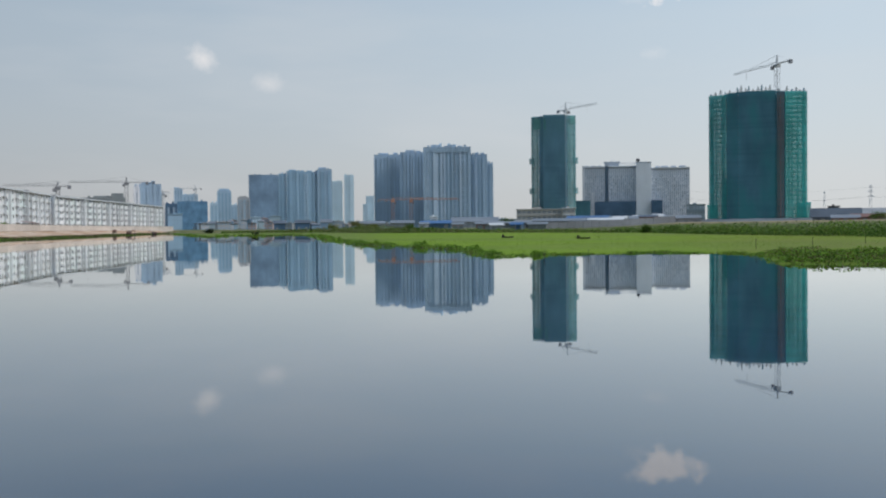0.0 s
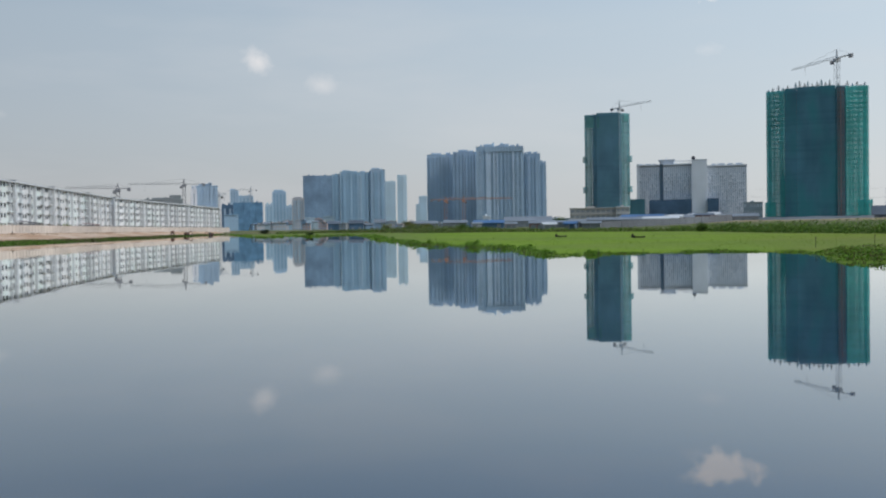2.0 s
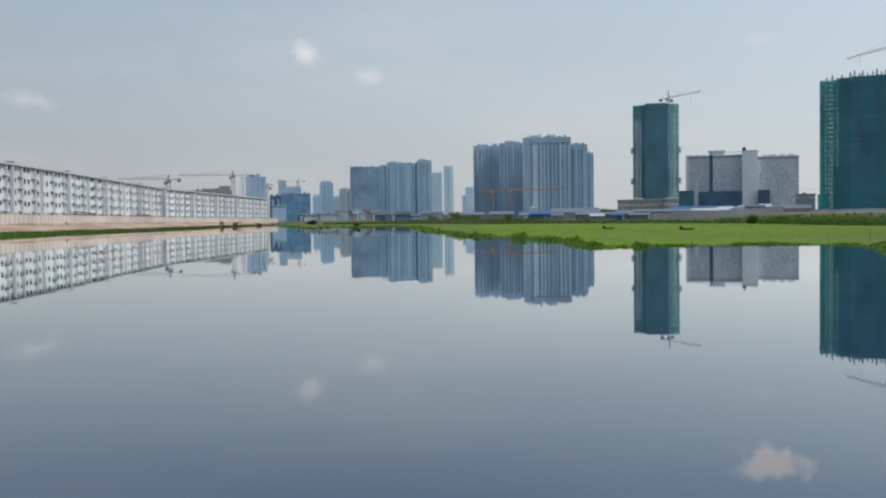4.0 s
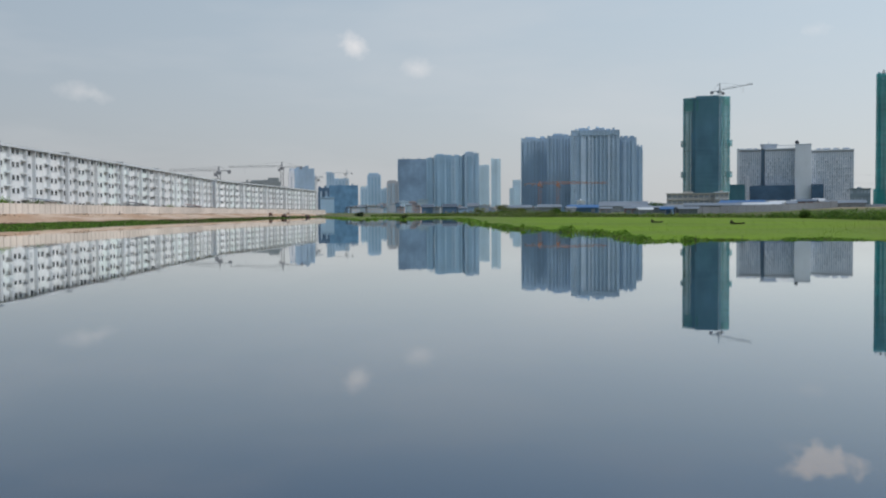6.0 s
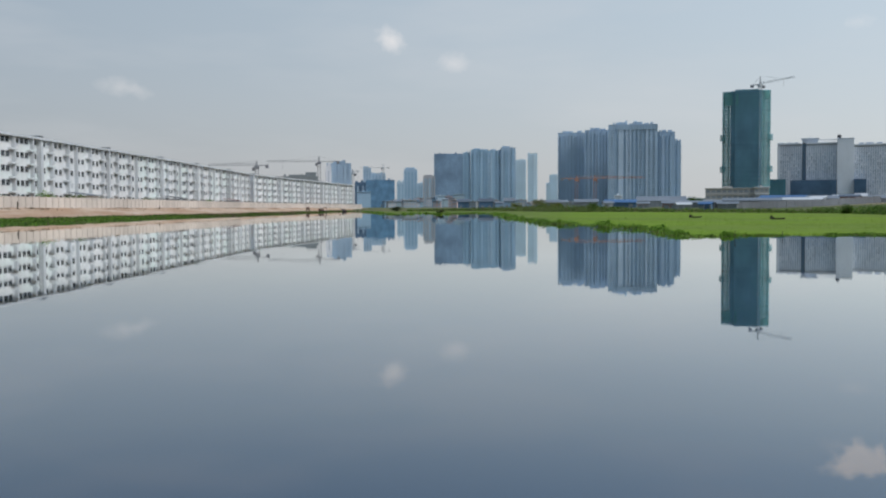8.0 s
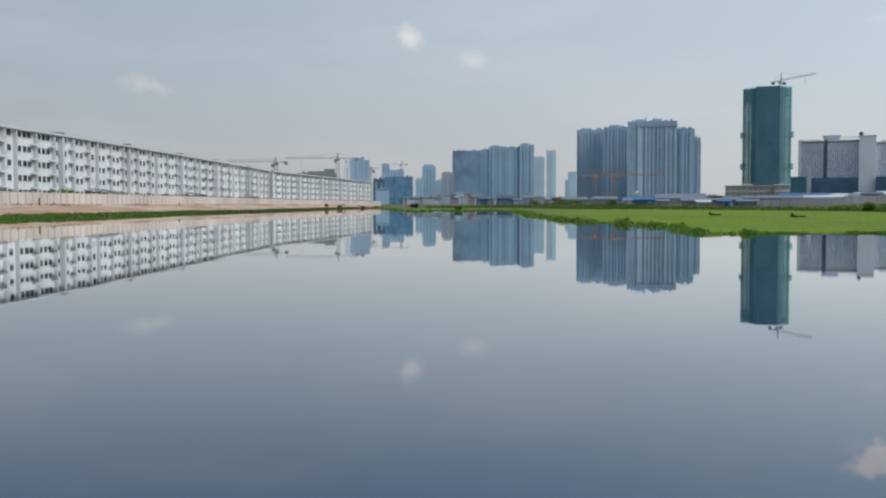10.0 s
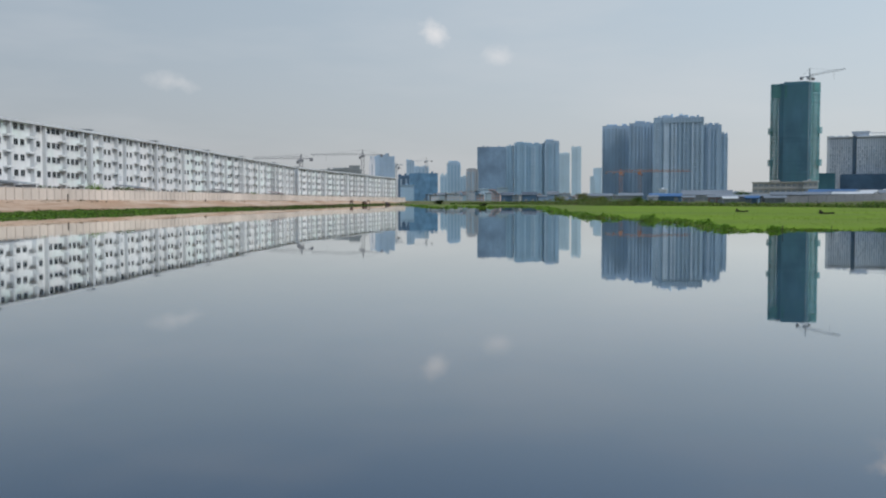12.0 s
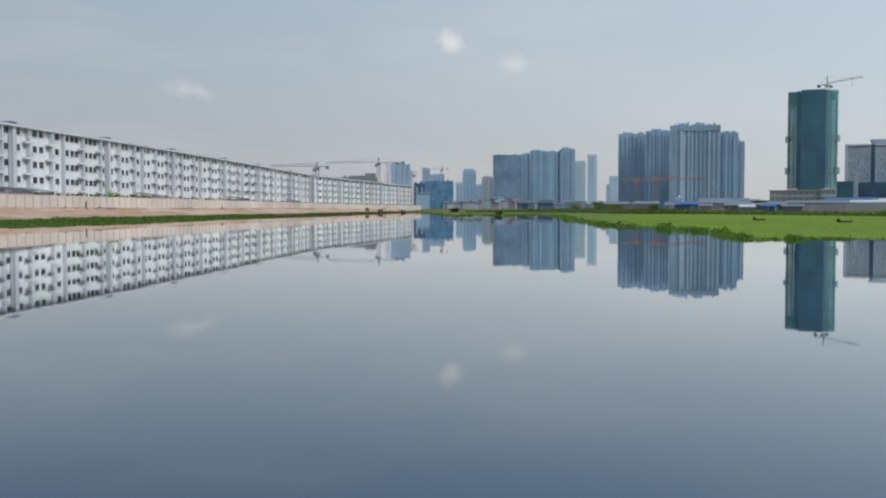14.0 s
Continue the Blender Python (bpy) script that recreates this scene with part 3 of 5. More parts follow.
# ---------------- construction towers in green netting ----------------
def tower_crane(az, d, z0, top, jib, counter, heading, mat, label, mast_w=2.2, cab_mat=None, tie=7.0, thick=0.8):
    """Hammerhead crane; heading: compass degrees of the jib."""
    x, y = polar(az, d)
    c = thing("tower_crane", label, "crane", x, y, z0, 90 - heading, group="tower cranes")
    h, w = top - z0, mast_w / 2
    m = [((sx * w, sy * w, 0), (sx * w, sy * w, h), 0.42 * thick) for sx in (-1, 1) for sy in (-1, 1)]
    z, k = 0.0, 0
    while z + mast_w < h:
        s = 1 if k % 2 else -1
        for sy in (-w, w):
            m.append(((-s * w, sy, z), (s * w, sy, z + mast_w), 0.26 * thick))
            m.append(((sy, -s * w, z), (sy, s * w, z + mast_w), 0.26 * thick))
        z, k = z + mast_w, k + 1
    part("mast", bars(m), mat, c)
    part("slewing_unit", boxes([(-1.7, -1.7, h - 1.2, 1.7, 1.7, h + 0.8)]), cab_mat or mat, c)
    part("cab", boxes([(1.0, 1.4, h - 2.6, 3.0, 3.0, h - 0.3)]), CRANE_DARK, c)
    jz, n = h + 1.2, max(6, int(jib / 3))
    j = [((0, -0.8, jz), (jib, -0.8, jz), 0.34 * thick), ((0, 0.8, jz), (jib, 0.8, jz), 0.34 * thick), ((0, 0, jz + 1.5), (jib, 0, jz + 1.2), 0.34 * thick)]
    for i in range(n):
        a, b = jib * i / n, jib * (i + 1) / n
        for sy in (-0.8, 0.8):
            j += [((a, sy, jz), ((a + b) / 2, 0, jz + 1.4), 0.2 * thick), (((a + b) / 2, 0, jz + 1.4), (b, sy, jz), 0.2 * thick)]
    part("jib", bars(j), mat, c)
    part("counter_jib", boxes([(-counter, -0.8, jz - 0.2, -1.2, 0.8, jz + 0.25)]), mat, c)
    part("counterweight", boxes([(-counter - 0.4, -1.0, jz - 1.9, -counter + 1.8, 1.0, jz + 0.5)]), CRANE_DARK, c)
    part("tower_head", bars([((-0.8, 0, h), (0, 0, h + tie), 0.5), ((0.8, 0, h), (0, 0, h + tie), 0.5)]), mat, c)
    part("tie_rod", bars([((0, 0, h + tie), (jib * 0.62, 0, jz + 1.4), 0.12)]), mat, c)
    part("tie_rod", bars([((0, 0, h + tie), (-counter + 1, 0, jz + 0.2), 0.12)]), mat, c)
    part("hoist_rope", bars([((jib * 0.7, 0, jz), (jib * 0.7, 0, jz - 6), 0.12)]), CRANE_DARK, c)
    return c


def big_tower():
    x, y = polar(18.1, 690)
    b = thing("tower_under_construction", "broad concrete tower under construction wrapped in teal safety netting", "building", x, y, 3.2, -18.1)
    n, top = 28, 87.0
    ex = (-31.2, -12.5, 12.0, 17.8, 31.2)
    ey = (5.5, 0.0, 0.0, 0.5, 4.5)

    def fy(px):
        return float(np.interp(px, ex, ey))
    outline = [(px, py) for px, py in zip(ex, ey)] + [(31.2, 12), (17.9, 12), (17.0, 22), (-19.0, 22), (-20.0, 13), (-31.2, 13)]
    slab = prism(outline, 0, 0.35)
    for k in range(n + 1):
        part("floor_slab", slab, CORE, b, at=(0, 0, k * top / n))
    col = boxes([(-0.45, 0.2, 0, 0.45, 1.2, top)])
    back_col = boxes([(-0.6, 0, 0, 0.6, 0.9, top)])
    for px in (-31.0, -27.4, -23.4, -20.2, 18.4, 22.6, 26.2, 30.7):
        part("column", col, CORE, b, at=(px * 0.985, fy(px) + 0.1, 0))
    for px in (-29.5, -22.0, 20.5, 29.5):
        part("column", back_col, CORE, b, at=(px, 11.0, 0))
    part("core_wall", boxes([(-19.0, 1.6, 0, 17.0, 21, top - 1.5)]), CORE, b)
    part("infill_wall", boxes([(-23.0, 9.0, 0, -19.1, 9.3, top * 0.35), (-31, 11, 0, -29.6, 11.3, top * 0.8)]), CORE, b)
    beam = boxes([(-31.0, 5.6, 0.35, -19.2, 6.1, 0.85)])
    beam_r = boxes([(18.0, 3.6, 0.35, 31.0, 4.1, 0.85)])
    for k in range(1, n + 1):
        part("beam", beam, CORE, b, at=(0, 0, k * top / n - 0.86))
        part("beam", beam_r, CORE, b, at=(0, 0, k * top / n - 0.86))

    def sheet(x0, x1, z0, z1, out=0.9):
        return prism([(x0, fy(x0) - out), (x1, fy(x1) - out), (x1, fy(x1) - out + 0.08), (x0, fy(x0) - out + 0.08)], z0, z1)
    part("netting", sheet(-12.4, 11.8, 0, top + 2.6), NET_DENSE, b, "dense dark teal netting")
    part("netting", sheet(-20.0, -12.5, 0, top + 2.2), NET_DENSE, b)
    part("netting", sheet(-32.0, -20.1, 0, top + 1.4), NET_MID, b, "sheer green netting over open floors")
    part("netting", sheet(17.9, 32.0, 0, top + 1.6), NET_SHEER, b)
    part("netting", boxes([(31.9, 3.8, 4, 32.0, 12, top + 1.6)]), NET_SHEER, b)
    part("netting", boxes([(-32.0, 4.9, 4, -31.9, 13, top + 1.4)]), NET_SHEER, b)
    part("netting_skirt", prism([(-33.2, 3.6), (-26.0, 1.6), (-26.0, 1.7), (-33.2, 3.7)], 0, 13.0), NET_SHEER, b)
    part("netting_skirt", prism([(25.0, 0.2), (34.0, 1.6), (34.0, 1.7), (25.0, 0.3)], 0, 13.5), NET_SHEER, b)
    part("netting_skirt", boxes([(34.0, 1.7, 0, 34.1, 20, 14)]), NET_SHEER, b)
    # hoist tower and its landings
    h = [((hx, -1.6, 0), (hx, -1.6, top + 1), 0.45) for hx in (13.2, 14.6, 15.2, 16.6)]
    z = 0.0
    while z < top:
        h += [((13.2, -1.6, z), (14.6, -1.6, z + 1.5), 0.2), ((15.2, -1.6, z), (16.6, -1.6, z + 1.5), 0.2)]
        z += 3.1
    part("hoist_mast", bars(h), HOIST, b, "brown steel construction hoist")
    part("netting", sheet(11.9, 17.8, 0, top + 2.0, 0.5), NET_DENSE, b)
    part("hoist_shaft", boxes([(13.4, 0.6, 0, 16.6, 1.5, top)]), HOIST, b)
    landing = boxes([(13.3, -1.4, 0, 16.4, -0.6, 0.25), (13.3, -1.4, 0.25, 13.4, -0.6, 1.3)])
    for k in range(1, n):
        part("landing", landing, CONCRETE, b, at=(0, 0, k * top / n))
    for i, px in enumerate((-30.5, -27.6, -24.0, -21, -18.0, -15.6, -13.0, -10.5, -7.5, -5.4, -2.6, 0.5, 3.0, 5.6, 8.2, 10.6, 13.5, 19.0, 22.2, 25.0, 27.2, 29.8)):
        tall = 2.6 + 2.4 * ((i * 7) % 5) / 4 + (1.8 if -15 < px < 9 else 0)
        part("starter_column", bars([((px, fy(px) + 0.5, top), (px, fy(px) + 0.5, top + tall), 0.75), ((px - 0.9, fy(px) + 0.4, top), (px - 0.9, fy(px) + 0.4, top + tall * 0.7), 0.28),
                                     ((px + 0.8, fy(px) + 0.4, top), (px + 0.8, fy(px) + 0.4, top + tall * 0.85), 0.24)]), CONCRETE if i % 3 else NET_PALE, b)
    return b


def mid_tower():
    x, y = polar(6.58, 900)
    b = thing("tower_under_construction", "slim concrete tower under construction in green netting paled for haze", "building", x, y, 2.6, -6.58)
    n, top = 32, 101.0
    ex, ey = (-20.0, -9.5, 10.5, 20.0), (5.0, 0.0, 0.0, 4.0)

    def fy(px):
        return float(np.interp(px, ex, ey))
    slab = prism(list(zip(ex, ey)) + [(20, 10), (12.4, 10), (12.4, 24), (-12.9, 24), (-12.9, 10), (-20, 10)], 0, 0.55)
    for k in range(n + 1):
        part("floor_slab", slab, CORE, b, at=(0, 0, k * top / n))
    col = boxes([(-0.55, 0.2, 0, 0.55, 1.3, top)])
    for px in (-19.2, -15.0, 14.8, 19.0):
        part("column", col, CORE, b, at=(px, fy(px) + 0.1, 0))
    part("core_wall", boxes([(-12.4, 2.6, 0, 11.9, 23, top - 1)]), CORE, b)
    part("netting", prism([(-9.5, -1.0), (10.5, -1.0), (10.5, -0.9), (-9.5, -0.9)], 0, top + 2.2), NET_PALE, b, "dark green netting paled for haze")
    part("netting", prism([(-20.6, 4.3), (-13.6, 0.93), (-13.6, 1.03), (-20.6, 4.4)], 0, top + 1.0), NET_THIN, b, "thin netting over open floors")
    part("netting", prism([(-13.5, 0.88), (-9.6, -1.0), (-9.6, -0.9), (-13.5, 0.98)], 0, top + 1.0), NET_PALE, b)
    part("netting", prism([(13.1, 0.1), (20.6, 3.4), (20.6, 3.5), (13.1, 0.2)], 0, top + 1.5), NET_THIN, b)
    part("netting", prism([(10.6, -1.0), (13.0, 0.06), (13.0, 0.16), (10.6, -0.9)], 0, top + 1.5), NET_PALE, b)
    part("netting", boxes([(20.5, 3.6, 0, 20.6, 10, top + 1.5)]), NET_THIN, b)
    part("netting", prism([(15.6, 0.67), (19.6, 2.4), (19.6, 2.5), (15.6, 0.77)], top - 6.0, top + 0.5), NET_FRESH, b)
    part("netting", prism([(-18.6, 2.4), (-7.0, -1.6), (-7.0, -1.5), (-18.6, 2.5)], top - 11.5, top - 1.0), NET_FRESH, b, "fresh bright green net patch")
    for zz in (58.0, 30.0):
        part("catch_platform", prism([(-22.4, 4.2), (-17.5, 1.4), (-17.5, 2.2), (-22.4, 8)], zz, zz + 5.5), NET_THIN, b)
        part("catch_platform", prism([(17.5, 1.0), (22.6, 3.2), (22.6, 8), (17.5, 1.8)], zz, zz + 5.5), NET_THIN, b)
    part("podium_netting", boxes([(20.7, 6, 0, 34.0, 30, 23.5)]), NET_PODIUM, b)
    part("podium_floor", boxes([(20.8, 7, 0, 33.8, 29, 22.5)]), CORE, b)
    for px in (-18, -12, -6, 0, 6, 12, 17):
        part("starter_column", bars([((px, fy(px) + 1, top), (px, fy(px) + 1, top + 1.8), 0.6)]), CONCRETE, b)
    return b


big_tower()
mid_tower()
tower_crane(19.16, 692, 3.2, 109.5, 50, 15, 343, CRANE_GREY, "pale grey tower crane standing beside the broad netted tower", 2.6, tie=7, thick=0.42)
tower_crane(7.31, 901, 2.6, 109.0, 45, 12, 150, CRANE_GREY, "pale grey tower crane above the slim netted tower", 2.4, tie=8, thick=0.42)


# ---------------- finished towers behind ----------------
# The blue of these towers is haze laid into wall and glass colours.
G1 = "cluster of slate-blue residential towers"


def tower_facade(b, half, h, wall, pier, strip, storeys, uneven, bands):
    """Uneven upright bays: plain piers, stacks of windows, strips toned as recess shade, and stacks of balconies."""
    st = h / storeys
    x, last = -half, ""
    while x < half - 0.8:
        kind = uneven.choice(("pier", "windows", "windows", "balconies", "slot")) if last == "pier" else uneven.choice(("pier", "pier", "pier", "windows"))
        wide = {"pier": uneven.uniform(1.0, 2.8), "windows": uneven.uniform(2.4, 3.8), "balconies": uneven.uniform(3.0, 4.6), "slot": uneven.uniform(1.4, 2.6)}[kind]
        wide = min(wide, half - x)
        full = h - uneven.uniform(0.5, 5.0)
        if kind == "pier":
            part("pier", boxes([(0, -uneven.uniform(0.7, 1.7), 0, wide, -0.01, full)]), pier if uneven.random() < 0.6 else wall, b, at=(x, 0, 0))
        elif kind == "windows":
            items = [(wide * 0.12, -0.12, k * st + 0.9, wide * 0.88, -0.01, k * st + 2.55) for k in range(1, storeys - 1)]
            tagged(part("window_column", boxes(items), strip, b, at=(x, 0, 0)), kind="stuff")
        elif kind == "slot":
            # The darker strip stands in for the shade of a deep recess.
            part("window_strip", boxes([(0.1, -0.1, 3, wide - 0.1, -0.01, h - 3)]), strip, b, at=(x, 0, 0))
        else:
            # The darker strip stands in for the shaded void behind the balconies.
            part("window_strip", boxes([(0.1, -0.1, 3, wide - 0.1, -0.01, h - 4)]), strip, b, at=(x, 0, 0))
            items = [(0.05, -1.1, k * st, wide - 0.05, -0.11, k * st + uneven.choice((1.0, 1.0, 1.1, 1.9))) for k in range(1, storeys - 1)]
            tagged(part("balcony_stack", boxes(items), bands or (wall if uneven.random() < 0.7 else pier), b, at=(x, 0, 0)), kind="stuff")
        x, last = x + wide, kind


def tower_block(name, az, d, w, z0, top, wall, pier, strip, label, deep=22.0, piers=6, storeys=0, group="", turn=0.0, crown=(), bands=None, pier_w=0.38):
    """A high block: body, proud piers, glass strips between them, thin floor bands and roof housings."""
    x, y = polar(az, d)
    b = thing(name, label, "high-rise building", x, y, z0, -az + turn, group)
    h, half = top - z0, w / 2
    part("wall", boxes([(-half, 0, 0, half, deep, h)]), wall, b)
    uneven = random.Random(int(abs(az) * 1000))
    if storeys and piers > 1:
        tower_facade(b, half, h, wall, pier, strip, storeys, uneven, bands)
    else:
        bay = w / piers
        pier_me = boxes([(-bay * pier_w / 2, -0.9, 0, bay * pier_w / 2, -0.01, h - 1.0)])
        strip_me = boxes([(-bay * 0.2, -0.35, 2, bay * 0.2, -0.02, h - 4)])
        for i in range(piers + 1):
            px = min(max(-half + i * bay, -half + bay * pier_w / 2), half - bay * pier_w / 2)
            part("pier", pier_me, wall if uneven.random() < 0.45 else pier, b, at=(px, 0, 0))
        for i in range(piers):
            part("window_strip", strip_me, strip, b, at=(-half + (i + 0.5) * bay, 0, 0))
    side_strip = boxes([(-0.3, deep * 0.3, 2, 0.0, deep * 0.42, h - 4), (-0.3, deep * 0.6, 2, 0.0, deep * 0.72, h - 4)])
    part("window_strip", side_strip, strip, b, at=(-half - 0.01, 0, 0))
    side_strip_r = boxes([(0.0, deep * 0.3, 2, 0.3, deep * 0.42, h - 4), (0.0, deep * 0.6, 2, 0.3, deep * 0.72, h - 4)])
    part("window_strip", side_strip_r, strip, b, at=(half + 0.01, 0, 0))
    for _ in range(2 + int(w / 14)):
        cx, tall = uneven.uniform(-half * 0.85, half * 0.85), uneven.uniform(1.0, 2.8)
        part("roof_tank", boxes([(cx - tall * 0.6, 0.6, h + 0.91, cx + tall * 0.6, 2.4, h + 0.91 + tall)]), wall, b)
    part("parapet", boxes([(-half, -0.3, h + 0.01, half, deep, h + 0.9)]), wall, b)
    for cx, cw, ch, cd in crown:
        part("roof_housing", boxes([(cx - cw / 2, cd, h + 0.91, cx + cw / 2, cd + 7, h + 0.91 + ch)]), wall, b)
    return b


LAB = "concrete residential tower tinted slate-blue for haze, with vertical window strips, behind low sheds"
tower_block("residential_tower", -3.28, 1430, 38.4, 2, 110.5, NAVY_HAZE, STEEL_HAZE, STEEL_HAZE_DARK, LAB, piers=5, storeys=33, group=G1, crown=((-4, 12, 2.2, 3), (12, 6, 3.0, 4)))
tower_block("residential_tower", -1.82, 1400, 33.6, 2, 111.5, NAVY_HAZE, STEEL_HAZE_LIGHT, STEEL_HAZE_DARK, LAB, piers=4, storeys=34, group=G1, crown=((-2, 14, 3.2, 3), (10, 6, 2.0, 4)))
front = tower_block("residential_tower", 0.28, 1350, 66.4, 2, 114.5, STEEL_HAZE, STEEL_HAZE_LIGHT, STEEL_HAZE_DARK, "broad tower tinted slate-blue for haze, with pale vertical piers and a flat crown", piers=9, storeys=35, group=G1,
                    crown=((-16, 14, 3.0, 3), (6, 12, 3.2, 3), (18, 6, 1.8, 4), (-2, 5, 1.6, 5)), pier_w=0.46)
part("crown_band", boxes([(-21, -1.85, 106.5, 33.1, -1.72, 112.2)]), STEEL_HAZE_DARK, front)
for i in range(14):
    part("crown_pier", boxes([(-0.5, -2.0, 106.5, 0.5, -1.26, 111.6)]), STEEL_HAZE, front, at=(-20 + i * 4.02, 0, 0))
for cx, cw, ch in ((-17, 5, 4.2), (-9, 3, 6.0), (3, 4, 5.5), (10, 6, 4.0)):
    part("roof_plant", boxes([(cx - cw / 2, 6, 112.5, cx + cw / 2, 10, 113 + ch)]), HAZE_PALE, front)
part("cornice", boxes([(-21.2, -2.0, 105.8, 33.2, -1.72, 106.4)]), STEEL_HAZE, front)
tower_block("residential_tower", 2.17, 1380, 23.4, 2, 105.8, STEEL_HAZE, STEEL_HAZE_LIGHT, STEEL_HAZE_DARK, LAB, piers=4, storeys=33, group=G1, crown=((-3, 6, 2.8, 3), (5, 6, 2.5, 3)))
tower_block("residential_tower", 2.83, 1390, 8.2, 2, 93.5, STEEL_HAZE, STEEL_HAZE, STEEL_HAZE_DARK, "narrow lower shoulder of the haze-tinted towers", piers=2, storeys=29, group=G1)

# Skyline walls, piers and glass carry the air's haze in their colour.
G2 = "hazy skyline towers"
tower_block("residential_tower", -10.53, 1781, 52.6, 2, 101.0, HAZE_SLAB, HAZE_SLAB, HAZE_SLAB, "dark slab tower wrapped in sheeting, tinted blue for haze", piers=9, group=G2, pier_w=0.9)
tower_block("residential_tower", -9.45, 1781, 13.8, 2, 103.0, HAZE_BLUE, HAZE_LIGHT, HAZE_DARK, "hazy blue residential tower in a row", piers=3, storeys=30, group=G2)
tower_block("residential_tower", -8.85, 1779, 22.0, 2, 108.0, HAZE_BLUE, HAZE_BLUE, HAZE_DARK, "hazy blue residential tower in a row", piers=4, storeys=32, group=G2, crown=((0, 14, 2.2, 3),))
tower_block("residential_tower", -8.11, 1780, 34.8, 2, 106.5, HAZE_BLUE, HAZE_LIGHT, HAZE_DARK, "hazy blue tower with pale piers", piers=6, storeys=32, group=G2, crown=((-6, 8, 2.2, 3), (8, 8, 2, 3)))
tower_block("residential_tower", -7.18, 1784, 22.5, 2, 107.5, HAZE_BLUE, HAZE_LIGHT, HAZE_DARK, "hazy blue tower with a rooftop block", piers=4, storeys=32, group=G2)
tower_block("residential_tower", -6.98, 1777, 26.4, 2, 111.0, STEEL_HAZE, HAZE_BLUE, HAZE_DARK, "dark hazy tower with a rooftop block", piers=4, storeys=33, group=G2, crown=((-4, 15, 3.0, 3),))
tower_block("residential_tower", -6.25, 3000, 33.0, 2, 149.5, HAZE_PALE, HAZE_PALE, HAZE_BAND, "distant high-rise paled for haze", piers=4, storeys=20, group=G2, bands=HAZE_BAND)
tower_block("residential_tower", -5.55, 3000, 29.6, 2, 168.5, HAZE_PALE, HAZE_PALE, HAZE_BAND, "distant high-rise with a flat top, paled for haze", piers=3, storeys=22, group=G2, bands=HAZE_BAND)
tower_block("residential_tower", -4.32, 2400, 20.0, 2, 82.0, HAZE_PALE, HAZE_BAND, HAZE_BAND, "stepped distant building paled for haze", piers=3, group=G2)
tower_block("residential_tower", -4.60, 2390, 12.0, 2, 62.0, HAZE_PALE, HAZE_BAND, HAZE_BAND, "stepped distant building paled for haze", piers=2, group=G2)
tower_block("office_tower", -15.35, 1900, 15.5, 2, 81.0, HAZE_LIGHT, HAZE_LIGHT, HAZE_DARK, "hazy pale blue office tower", piers=3, group=G2, crown=((-1, 8, 2, 3),))
tower_block("office_tower", -14.69, 1905, 28.2, 2, 70.0, HAZE_LIGHT, HAZE_LIGHT, HAZE_DARK, "hazy pale blue tower with a crane behind", piers=4, group=G2)
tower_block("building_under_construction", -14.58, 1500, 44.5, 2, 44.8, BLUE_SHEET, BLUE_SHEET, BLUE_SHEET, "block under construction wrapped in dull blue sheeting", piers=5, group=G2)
tower_block("office_tower", -12.78, 2000, 27.9, 2, 81.0, HAZE_LIGHT, HAZE_LIGHT, HAZE_BLUE, "hazy pale blue tower with a set-back top", piers=4, group=G2, crown=((-1, 20, 4.0, 2),))
tower_block("office_block", -13.37, 1700, 13.0, 2, 48.0, HAZE_BAND, HAZE_LIGHT, HAZE_BLUE, "hazy pale blue office block", piers=2, group=G2)
tower_block("office_block", -12.22, 1900, 12.0, 2, 50.0, HAZE_BAND, HAZE_LIGHT, HAZE_BLUE, "hazy pale blue office block", piers=2, group=G2)
tower_block("apartment_tower", -11.68, 1700, 21.0, 2, 57.5, BEIGE, BEIGE, HAZE_BLUE, "beige apartment tower in the hazy skyline", piers=3, storeys=17, group=G2, crown=((0, 12, 2.0, 2),))
tower_block("building_under_construction", -15.75, 1300, 15.0, 2, 36.0, BLUE_NET, BLUE_NET, STEEL_HAZE_DARK, "dark block wrapped in blue sheeting", piers=2, group=G2)
# what rises behind the white row; blue-grey walls here hold a haze tint
tower_block("building_under_construction", -17.01, 900, 22.7, 2.3, 43.0, STEEL_HAZE, STEEL_HAZE, NAVY_HAZE, "block under construction behind the white row, tinted blue-grey for haze", piers=4, crown=((-1, 9, 1.6, 3),))
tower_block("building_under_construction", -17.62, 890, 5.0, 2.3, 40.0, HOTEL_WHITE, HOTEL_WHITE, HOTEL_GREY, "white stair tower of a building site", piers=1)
tower_block("building_under_construction", -16.5, 905, 7.0, 2.3, 36.0, STEEL_HAZE_DARK, HAZE_DARK, CORE, "dark scaffolded block behind the row", piers=2)
tower_block("building_under_construction", -19.3, 800, 30.0, 2.3, 27.5, CORE, CORE, CORE, "low dark block with an arched roof", piers=5, crown=((9, 9, 3.4, 2), (0, 18, 1.4, 3)))
tower_crane(-18.17, 880, 2.3, 43.0, 48, 18, 262, CRANE_DARK, "dark tower crane behind the white apartment row", 2.4, tie=6, thick=0.5)
tower_crane(-21.78, 700, 2.3, 31.5, 34, 8, 255, CRANE_DARK, "dark tower crane behind the white apartment row", 2.2, tie=4.5, thick=0.5)
tower_crane(-14.4, 1850, 2.0, 78.0, 50, 12, 282, CRANE_GREY, "hazy tower crane among far buildings", 3.2, tie=8, thick=0.5)
tower_crane(-16.2, 1000, 2.3, 38.0, 8, 4, 100, CRANE_GREY, "small dark tower crane on a site", 2.0, tie=4, thick=0.5)
